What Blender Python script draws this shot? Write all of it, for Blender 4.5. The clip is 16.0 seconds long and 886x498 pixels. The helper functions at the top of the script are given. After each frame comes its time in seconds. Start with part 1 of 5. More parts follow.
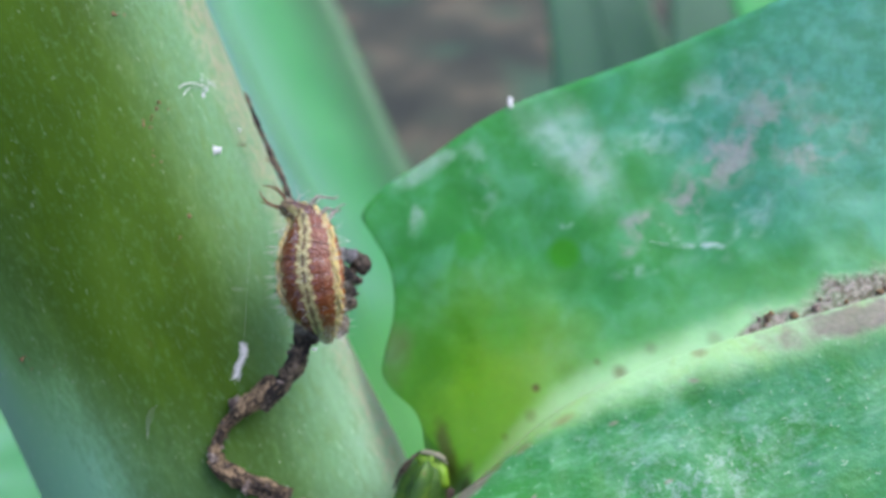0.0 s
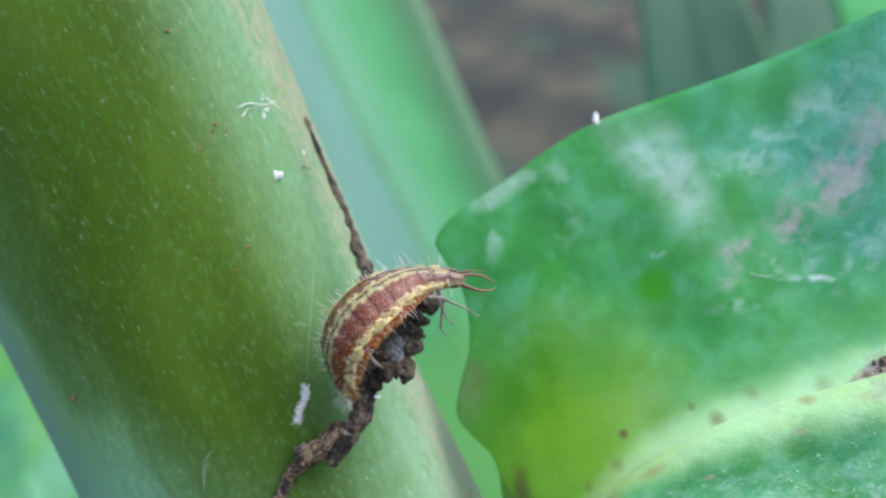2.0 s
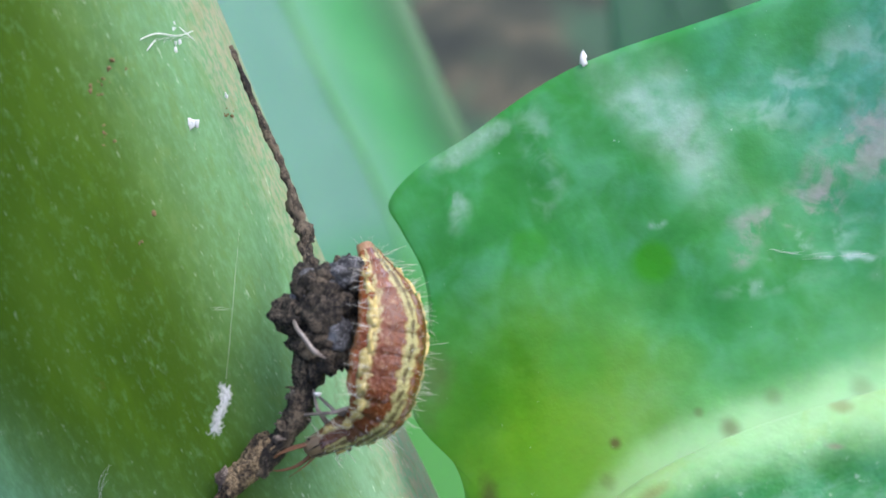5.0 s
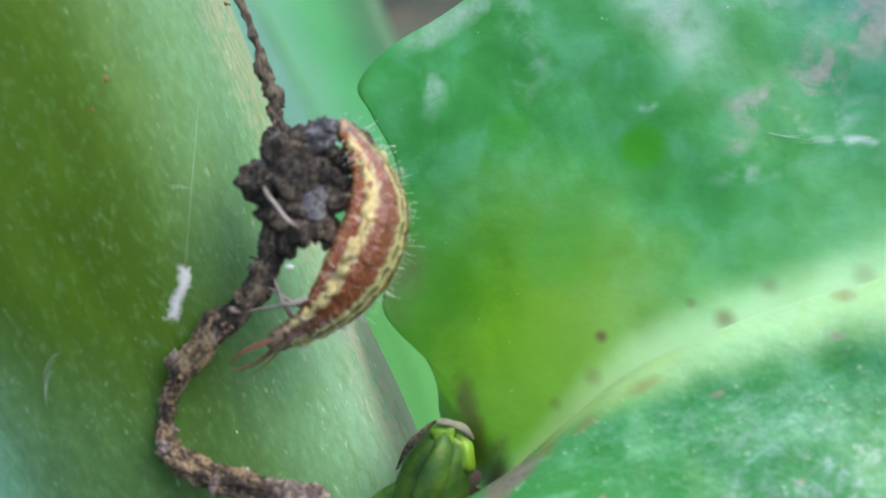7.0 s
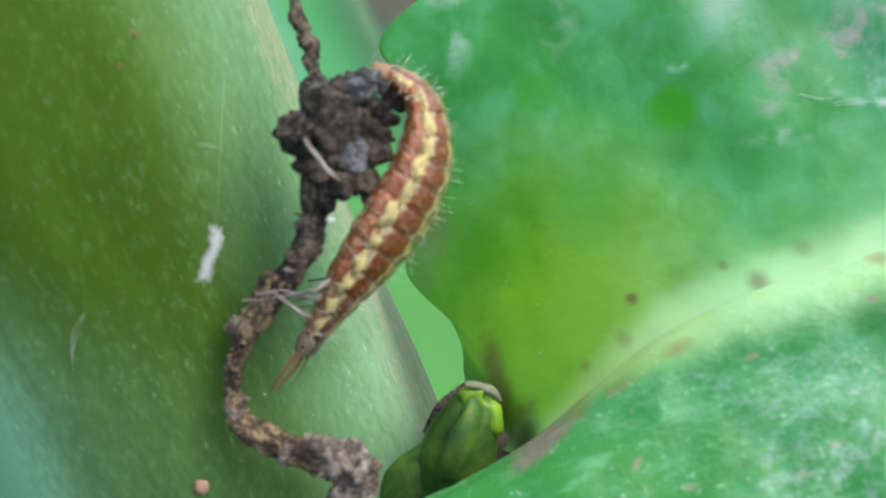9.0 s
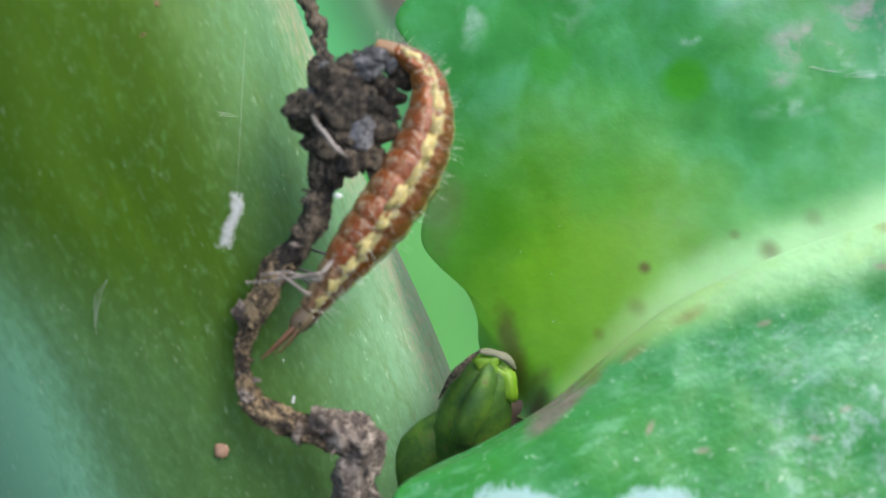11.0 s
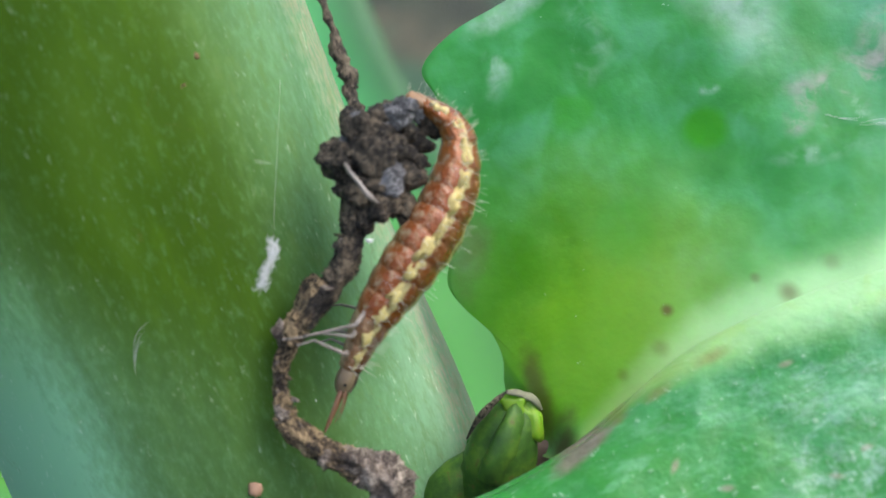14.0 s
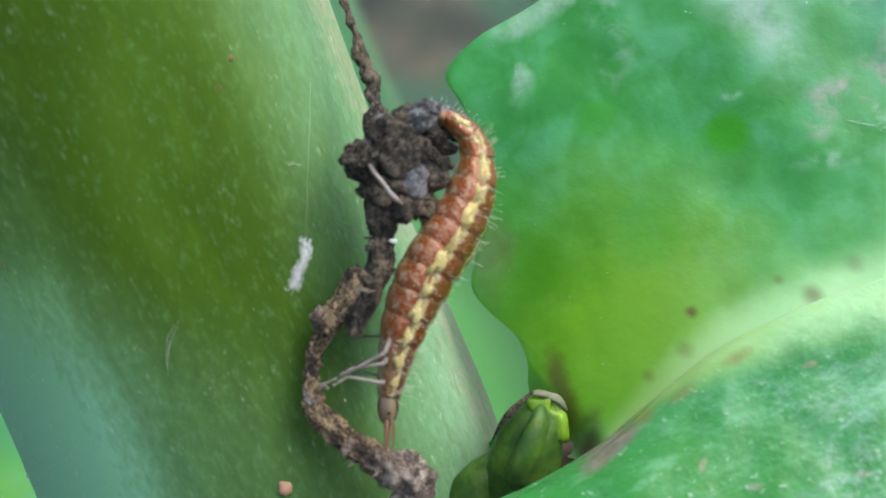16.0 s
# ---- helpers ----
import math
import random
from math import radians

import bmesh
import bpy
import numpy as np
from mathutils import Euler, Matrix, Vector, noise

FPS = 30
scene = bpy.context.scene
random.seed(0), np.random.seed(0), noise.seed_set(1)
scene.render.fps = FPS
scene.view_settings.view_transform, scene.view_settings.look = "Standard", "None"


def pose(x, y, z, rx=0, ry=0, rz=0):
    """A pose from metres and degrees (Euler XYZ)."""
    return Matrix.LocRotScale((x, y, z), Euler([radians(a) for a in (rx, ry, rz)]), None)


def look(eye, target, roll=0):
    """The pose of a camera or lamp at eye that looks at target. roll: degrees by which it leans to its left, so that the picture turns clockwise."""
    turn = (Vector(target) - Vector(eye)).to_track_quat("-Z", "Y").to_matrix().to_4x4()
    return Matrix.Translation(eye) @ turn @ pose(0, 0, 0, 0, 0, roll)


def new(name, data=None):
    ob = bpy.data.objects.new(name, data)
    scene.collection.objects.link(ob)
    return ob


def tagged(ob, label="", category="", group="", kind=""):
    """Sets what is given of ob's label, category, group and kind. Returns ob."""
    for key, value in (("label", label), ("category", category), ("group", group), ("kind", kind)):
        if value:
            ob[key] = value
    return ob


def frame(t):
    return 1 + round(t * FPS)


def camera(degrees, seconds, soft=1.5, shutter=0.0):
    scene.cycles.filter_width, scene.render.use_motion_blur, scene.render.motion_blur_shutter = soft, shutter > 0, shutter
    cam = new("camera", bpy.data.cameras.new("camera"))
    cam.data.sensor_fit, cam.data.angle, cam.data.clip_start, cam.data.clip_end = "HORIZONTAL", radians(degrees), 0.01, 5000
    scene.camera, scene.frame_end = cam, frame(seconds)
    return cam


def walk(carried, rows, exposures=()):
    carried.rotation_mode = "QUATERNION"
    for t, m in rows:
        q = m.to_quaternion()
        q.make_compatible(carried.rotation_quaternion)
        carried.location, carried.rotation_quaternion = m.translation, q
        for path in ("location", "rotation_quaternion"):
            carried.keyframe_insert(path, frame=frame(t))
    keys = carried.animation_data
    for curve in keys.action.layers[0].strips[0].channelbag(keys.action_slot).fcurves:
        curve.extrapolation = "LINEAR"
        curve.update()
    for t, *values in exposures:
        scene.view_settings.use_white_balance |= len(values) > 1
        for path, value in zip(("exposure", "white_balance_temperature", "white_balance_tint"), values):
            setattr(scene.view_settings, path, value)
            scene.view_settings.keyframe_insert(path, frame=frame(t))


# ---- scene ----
# The plant's own frame: x to the side, y away from the lens, z up, in millimetres; it leans 25 degrees forward in the world.
FR = pose(0, 0, 0.22, -25, 0, 0)
MM = 0.001


def eye(x, y, z, yaw, pitch, roll):
    """A camera pose from millimetres and degrees in the plant's frame."""
    cy, sy, cp, sp = (math.cos(radians(yaw)), math.sin(radians(yaw)), math.cos(radians(pitch)), math.sin(radians(pitch)))
    cr, sr = math.cos(radians(roll)), math.sin(radians(roll))
    ahead, level = Vector((-sy * cp, cy * cp, sp)), Vector((cy, sy, 0))
    above = level.cross(ahead)
    right, up = cr * level + sr * above, cr * above - sr * level
    m = Matrix((right, up, -ahead)).transposed().to_4x4()
    return FR @ Matrix.Translation(Vector((x, y, z)) * MM) @ m


# ---- camera ----
cam = camera(40, 16.0, soft=1.6, shutter=0.5)
cam.data.dof.use_dof = True
cam.data.dof.focus_distance = 0.0370
cam.data.dof.aperture_fstop = 80.0
EYES = [
    (0, 3.45, -14.23, -0.36, 3.13, 4.18, -1.13),
    (0.5, 4.50, -15.61, -0.01, 5.00, 3.69, -1.03),
    (1, 4.18, -18.09, 0.10, 5.36, 4.11, -0.98),
    (1.5, 2.90, -17.39, 0.49, 5.53, 4.25, -0.82),
    (2, 3.68, -10.54, 1.36, 7.37, 3.85, -0.80),
    (2.5, 3.40, -9.13, 1.44, 6.93, 3.71, -0.86),
    (3, 5.01, -8.34, 0.76, 7.91, 4.46, -0.96),
    (3.5, 3.04, -6.05, 1.53, 6.28, 2.80, -0.81),
    (6, 2.70, -1.44, 1.20, 4.74, 0.76, -0.27),
    (6.5, 2.36, -0.63, 0.52, 3.62, -0.07, 0.06),
    (7, 1.41, -0.17, 0.69, 2.40, -1.15, 0.18),
    (7.5, 2.31, -0.66, 0.65, 3.15, -1.68, -0.09),
    (8, 1.42, -0.73, 1.14, 1.37, -2.62, 0.27),
    (8.5, 0.40, -0.39, 1.13, 0.82, -2.94, 0.48),
    (9, -0.54, 0.16, 0.64, 0.45, -2.92, 0.45),
    (9.2, -1.07, 0.50, 0.47, -0.16, -3.00, 0.41),
    (11.3, -0.67, -0.92, -0.25, 0.96, -3.26, 0.46),
    (11.5, -0.59, -1.13, -1.12, 0.98, -1.52, 0.23),
    (12, -1.10, -1.21, 0.11, 0.68, -2.40, 0.72),
    (12.5, -1.03, -1.19, -0.38, 0.92, -1.01, 0.55),
    (13, -1.40, -1.28, 0.18, 0.81, -1.26, 0.65),
    (13.5, -1.55, -1.30, 0.48, 0.91, -1.59, 0.62),
    (14, -1.39, -1.37, -0.03, 1.06, -1.08, 0.48),
    (14.5, -0.61, -1.52, -0.09, 1.15, -0.79, 0.40),
    (15, -1.72, -1.59, 0.98, 0.05, -2.31, 0.91),
    (15.5, -1.54, -1.66, 0.28, 1.22, -0.98, 0.60),
    (16, -2.53, -1.79, -0.44, 0.47, -0.32, 0.68),
]
walk(cam, [(t, eye(*row)) for t, *row in EYES], exposures=[(0.0, 0.71, 5750, 20), (3.5, 0.76, 5850, 17), (6.0, 0.76, 5900, 14), (8.0, 0.76, 6050, 11), (9.0, 0.77, 6150, 9), (16.0, 0.77, 6150, 9)])

# ---- world and sun ----
world = bpy.data.worlds.new("sky")
scene.world = world
world.use_nodes = True
wn = world.node_tree
sky = wn.nodes.new("ShaderNodeTexSky")
sky.sky_type, sky.sun_disc = "NISHITA", False
sky.sun_elevation, sky.sun_rotation = radians(59), radians(97)
sky.air_density, sky.dust_density = 1.0, 4.0
wn.links.new(sky.outputs[0], wn.nodes["Background"].inputs[0])
wn.nodes["Background"].inputs[1].default_value = 0.15
sun = new("sun", bpy.data.lights.new("sun", "SUN"))
sun.data.energy, sun.data.angle, sun.data.color = 1.5, radians(70), (1.0, 0.96, 0.9)
sun.matrix_world = look((0.24, 0.0, 0.6), (0, 0.03, 0.2))


# ---- materials ----
class Nodes:
    """Short hand for a node material with a principled shader."""

    def __init__(self, name, rough=0.5, **values):
        self.mat = bpy.data.materials.new(name)
        self.mat.use_nodes = True
        self.tree = self.mat.node_tree
        self.bsdf = self.tree.nodes["Principled BSDF"]
        self.bsdf.inputs["Roughness"].default_value = rough
        for key, value in values.items():
            self.bsdf.inputs[key.replace("_", " ")].default_value = value
        self.coord = self.tree.nodes.new("ShaderNodeTexCoord").outputs["Object"]

    def put(self, socket, value):
        if isinstance(value, bpy.types.NodeSocket):
            self.tree.links.new(value, socket)
        elif hasattr(socket.default_value, "__len__") and not hasattr(value, "__len__"):
            socket.default_value = [value] * len(socket.default_value)
        elif hasattr(value, "__len__") and len(socket.default_value) == 4 and len(value) == 3:
            socket.default_value = (*value, 1)
        else:
            socket.default_value = value

    def math(self, op, a, b=0.0, c=0.0, clamp=False):
        n = self.tree.nodes.new("ShaderNodeMath")
        n.operation, n.use_clamp = op, clamp
        for s, v in zip(n.inputs, (a, b, c)):
            self.put(s, v)
        return n.outputs[0]

    def vec(self, op, a, b=(0, 0, 0)):
        n = self.tree.nodes.new("ShaderNodeVectorMath")
        n.operation = op
        self.put(n.inputs[0], a), self.put(n.inputs[1], b)
        return n.outputs["Value"] if op in ("LENGTH", "DISTANCE", "DOT_PRODUCT") else n.outputs[0]

    def noise(self, scale, detail=4.0, rough=0.55, vector=None, distort=0.0):
        n = self.tree.nodes.new("ShaderNodeTexNoise")
        self.put(n.inputs["Vector"], self.coord if vector is None else vector)
        for k, v in (("Scale", scale), ("Detail", detail), ("Roughness", rough), ("Distortion", distort)):
            n.inputs[k].default_value = v
        return n.outputs["Fac"]

    def cells(self, scale, vector=None, feature="F1", out="Distance"):
        n = self.tree.nodes.new("ShaderNodeTexVoronoi")
        n.feature = feature
        self.put(n.inputs["Vector"], self.coord if vector is None else vector)
        n.inputs["Scale"].default_value = scale
        return n.outputs[out]

    def step(self, value, low, high, a=0.0, b=1.0):
        n = self.tree.nodes.new("ShaderNodeMapRange")
        n.interpolation_type = "SMOOTHSTEP"
        for s, v in zip(n.inputs, (value, low, high, a, b)):
            self.put(s, v)
        return n.outputs[0]

    def mix(self, fac, a, b, mode="MIX"):
        n = self.tree.nodes.new("ShaderNodeMix")
        n.data_type, n.blend_type = "RGBA", mode
        self.put(n.inputs[0], fac), self.put(n.inputs[6], a), self.put(n.inputs[7], b)
        return n.outputs[2]

    def ramp(self, fac, stops):
        n = self.tree.nodes.new("ShaderNodeValToRGB")
        el = n.color_ramp.elements
        while len(el) < len(stops):
            el.new(0.5)
        for e, (p, c) in zip(el, stops):
            e.position, e.color = p, (*c, 1)
        self.put(n.inputs[0], fac)
        return n.outputs[0]

    def split(self, vector):
        n = self.tree.nodes.new("ShaderNodeSeparateXYZ")
        self.put(n.inputs[0], vector)
        return n.outputs

    def turned(self, matrix_rows, scale=(1, 1, 1)):
        """The object's coordinates along three given axes, each scaled."""
        n = self.tree.nodes.new("ShaderNodeCombineXYZ")
        for s, row, k in zip(n.inputs, matrix_rows, scale):
            self.put(s, self.math("MULTIPLY", self.vec("DOT_PRODUCT", self.coord, row), k))
        return n.outputs[0]

    def spot(self, place, radius, soft=0.3, warp=None):
        """1 inside a round mark about x and z in the object's millimetres."""
        flat = self.vec("MULTIPLY", self.coord, (1, 0, 1))
        d = self.vec("DISTANCE", flat, [place[0] * MM, 0, place[2] * MM])
        if warp is not None:
            d = self.math("ADD", d, self.math("MULTIPLY", self.math("SUBTRACT", warp, 0.5), 2 * radius * MM))
        return self.step(d, radius * (1 - soft) * MM, radius * (1 + soft) * MM, 1.0, 0.0)

    def streak(self, place, angle, half_long, half_wide, soft=0.6, warp=None):
        """1 inside a long mark about x and z in the object's millimetres, its length turned by angle degrees."""
        ca, sa = math.cos(radians(angle)), math.sin(radians(angle))
        flat = self.vec("SUBTRACT", self.coord, [place[0] * MM, 0, place[1] * MM])
        a = self.math("DIVIDE", self.vec("DOT_PRODUCT", flat, (ca, 0, sa)), half_long * MM)
        b = self.math("DIVIDE", self.vec("DOT_PRODUCT", flat, (-sa, 0, ca)), half_wide * MM)
        d = self.math("SQRT", self.math("ADD", self.math("MULTIPLY", a, a), self.math("MULTIPLY", b, b)))
        if warp is not None:
            d = self.math("ADD", d, self.math("MULTIPLY", self.math("SUBTRACT", warp, 0.5), 2.2))
        return self.step(d, 1 - soft, 1 + soft, 1.0, 0.0)

    def bump(self, height, distance, strength=0.6):
        n = self.tree.nodes.new("ShaderNodeBump")
        n.inputs["Strength"].default_value, n.inputs["Distance"].default_value = strength, distance
        self.put(n.inputs["Height"], height)
        self.tree.links.new(n.outputs[0], self.bsdf.inputs["Normal"])

    def colour(self, value):
        self.put(self.bsdf.inputs["Base Color"], value)
        return self

    def translucent(self, weight, radius, colours=(0.5, 1.0, 0.2)):
        self.bsdf.inputs["Subsurface Weight"].default_value = weight
        self.bsdf.inputs["Subsurface Radius"].default_value = colours
        self.bsdf.inputs["Subsurface Scale"].default_value = radius * MM
        return self


STEM_DIR = Vector((-0.389, -0.262, 1.0)).normalized()
STEM_SIDE = Vector((1, 0, 0.389)).normalized()
STEM_BACK = STEM_DIR.cross(STEM_SIDE).normalized()


def stem_material():
    n = Nodes("stem_skin", rough=0.5, Specular_IOR_Level=0.1)
    axes = (STEM_SIDE, STEM_BACK, STEM_DIR)
    big = n.noise(1.0, 3, vector=n.turned(axes, (260, 260, 110)))
    fine = n.noise(1.0, 5, 0.65, vector=n.turned(axes, (1500, 1500, 420)))
    streak = n.noise(1.0, 5, 0.62, vector=n.turned(axes, (6500, 6500, 2600)))
    flock = n.noise(1.0, 3, 0.6, vector=n.turned(axes, (900, 900, 500)))
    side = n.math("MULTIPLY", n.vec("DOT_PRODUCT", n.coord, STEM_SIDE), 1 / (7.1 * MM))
    skin = n.ramp(big, [(0.3, (0.036, 0.082, 0.002)), (0.55, (0.051, 0.113, 0.005)), (0.75, (0.076, 0.152, 0.012))])
    skin = n.mix(n.step(fine, 0.42, 0.75, 0, 0.55), skin, (0.07, 0.145, 0.005))
    mottle = n.noise(1.0, 4, 0.7, vector=n.turned(axes, (5200, 5200, 2400)))
    skin = n.mix(n.step(mottle, 0.5, 0.72, 0, 0.3), skin, (0.13, 0.26, 0.09))
    # the waxy bloom is rubbed off the middle and left whole at the flanks; its weights also carry painted light
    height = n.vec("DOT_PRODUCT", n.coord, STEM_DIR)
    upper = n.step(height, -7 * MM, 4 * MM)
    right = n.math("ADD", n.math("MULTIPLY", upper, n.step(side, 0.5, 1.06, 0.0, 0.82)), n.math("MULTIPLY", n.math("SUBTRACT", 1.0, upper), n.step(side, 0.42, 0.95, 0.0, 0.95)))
    # left flank paled to make up for weak light, less towards the shaded top
    bloom_light = n.math("ADD", right, n.math("MULTIPLY", n.step(side, 0.0, -0.8, 0.0, 1.15), n.step(height, 6 * MM, -4 * MM, 0.45, 1.0)))
    bloom_light = n.math("ADD", bloom_light, n.math("MULTIPLY", n.step(n.math("ADD", side, n.math("MULTIPLY", n.math("SUBTRACT", big, 0.5), 0.25)), -0.48, -0.82, 0.0, 1.5), n.step(height, 16 * MM, 2 * MM, 0.75, 1.0)))
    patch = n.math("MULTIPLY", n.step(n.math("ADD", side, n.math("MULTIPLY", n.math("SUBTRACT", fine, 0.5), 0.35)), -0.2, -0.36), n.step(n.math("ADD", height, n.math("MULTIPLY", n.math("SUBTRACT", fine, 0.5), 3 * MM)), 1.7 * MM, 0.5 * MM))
    bloom_light = n.math("ADD", bloom_light, n.math("MULTIPLY", patch, 0.36))
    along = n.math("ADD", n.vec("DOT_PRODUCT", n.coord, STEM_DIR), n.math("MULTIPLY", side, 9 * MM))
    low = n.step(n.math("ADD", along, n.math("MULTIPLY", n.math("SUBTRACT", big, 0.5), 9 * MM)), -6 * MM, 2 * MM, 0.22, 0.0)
    bloom_light = n.math("ADD", bloom_light, low)
    bloom_light = n.math("MULTIPLY", bloom_light, n.math("ADD", 0.42, n.math("ADD", n.math("MULTIPLY", fine, 0.5), n.step(mottle, 0.3, 0.72, 0.0, 0.32))), clamp=True)
    col = n.mix(bloom_light, skin, n.mix(n.step(side, -0.2, 0.3), n.mix(n.step(height, 3 * MM, -4 * MM), n.mix(n.step(side, -0.5, -0.85), (0.2, 0.41, 0.13), (0.26, 0.50, 0.30)), (0.25, 0.53, 0.30)), n.mix(n.step(height, -3 * MM, 4 * MM), (0.19, 0.38, 0.20), (0.21, 0.41, 0.23))))
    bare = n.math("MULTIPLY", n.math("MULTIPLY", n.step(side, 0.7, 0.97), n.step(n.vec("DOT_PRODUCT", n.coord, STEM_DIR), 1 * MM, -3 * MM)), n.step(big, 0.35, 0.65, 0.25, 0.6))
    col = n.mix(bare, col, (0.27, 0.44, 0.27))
    blush = n.math("MULTIPLY", n.math("MULTIPLY", n.step(side, 0.9, 1.0), n.step(mottle, 0.4, 0.6)), 0.6)
    col = n.mix(blush, col, (0.40, 0.27, 0.19))
    stain = n.math("MULTIPLY", n.step(n.noise(1.0, 5, 0.7, vector=n.turned(axes, (2200, 2200, 900))), 0.5, 0.66, 0, 0.4), n.step(side, 0.45, 0.75))
    col = n.mix(stain, col, (0.12, 0.21, 0.05))
    dash = n.math("MULTIPLY", n.step(streak, 0.59, 0.74, 0, 0.55), n.step(flock, 0.4, 0.6, 0.15, 1.0))
    col = n.mix(n.math("MULTIPLY", dash, n.math("ADD", 0.35, bloom_light)), col, (0.62, 0.74, 0.56))
    rust = n.math("MULTIPLY", n.step(n.noise(620, 6, 0.8, distort=0.6), 0.62, 0.76), 0.6)
    col = n.mix(rust, col, (0.15, 0.10, 0.03))
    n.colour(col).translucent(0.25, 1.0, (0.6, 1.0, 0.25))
    n.bump(n.math("ADD", streak, n.math("MULTIPLY", fine, 0.5)), 0.00003, 0.3)
    n.put(n.bsdf.inputs["Sheen Weight"], 0.03)
    return n.mat


LEAF_BASE = Vector((1.5, 33.5, -5.5))


def leaf_material(name, base, specks=0.7, sparkle=0.4):
    """A glaucous green leaf blade, yellower towards its base (in the object's millimetres)."""
    n = Nodes(name, rough=0.34, Specular_IOR_Level=0.38, Coat_Weight=0.1, Coat_Roughness=0.25)
    big = n.noise(190, 3, 0.5)
    mid = n.noise(700, 4, 0.6)
    grit = n.noise(4200, 3, 0.6)
    col = n.ramp(big, [(0.3, (0.033, 0.24, 0.05)), (0.5, (0.055, 0.29, 0.115)), (0.72, (0.085, 0.36, 0.23))])
    col = n.mix(n.step(mid, 0.5, 0.75, 0, 0.22), col, (0.09, 0.42, 0.23))
    # the bloom is rubbed off towards the leaf's base and comes back further out
    bare = n.step(n.math("ADD", n.split(n.coord)[0], n.math("MULTIPLY", n.math("SUBTRACT", big, 0.5), 14 * MM)), 3 * MM, 13 * MM, 0.75, 0.0)
    col = n.mix(bare, col, n.mix(mid, (0.032, 0.24, 0.012), (0.06, 0.29, 0.04)))
    patch = n.noise(620, 3, 0.5, distort=0.3)
    col = n.mix(n.step(patch, 0.46, 0.76, 0, 0.48), col, (0.13, 0.42, 0.22))
    col = n.mix(n.step(patch, 0.54, 0.3, 0, 0.7), col, (0.026, 0.21, 0.022))
    # pale strokes from the rim towards the rib, painted for light on gentle waves
    lit_wave = n.noise(1.0, 4, 0.6, vector=n.turned(((1, 0, 0.45), (0, 1, 0), (-0.45, 0, 1)), (760, 300, 150)))
    col = n.mix(n.step(lit_wave, 0.5, 0.72, 0, 0.14), col, (0.15, 0.46, 0.29))
    near = n.step(n.math("ADD", n.vec("DISTANCE", n.coord, [c * MM for c in base]), n.math("MULTIPLY", big, 4 * MM)), 3 * MM, 8.5 * MM, 1.0, 0.0)
    col = n.mix(n.math("MULTIPLY", near, 0.92), col, n.mix(n.step(n.split(n.coord)[0], 0.5 * MM, 5 * MM), n.mix(mid, (0.125, 0.34, 0.003), (0.20, 0.43, 0.012)), n.mix(mid, (0.18, 0.325, 0.01), (0.28, 0.44, 0.035))))
    speck = n.step(grit, specks, specks + 0.05, 0, sparkle)
    col = n.mix(speck, col, (0.62, 0.75, 0.62))
    return n, col, big, mid, grit


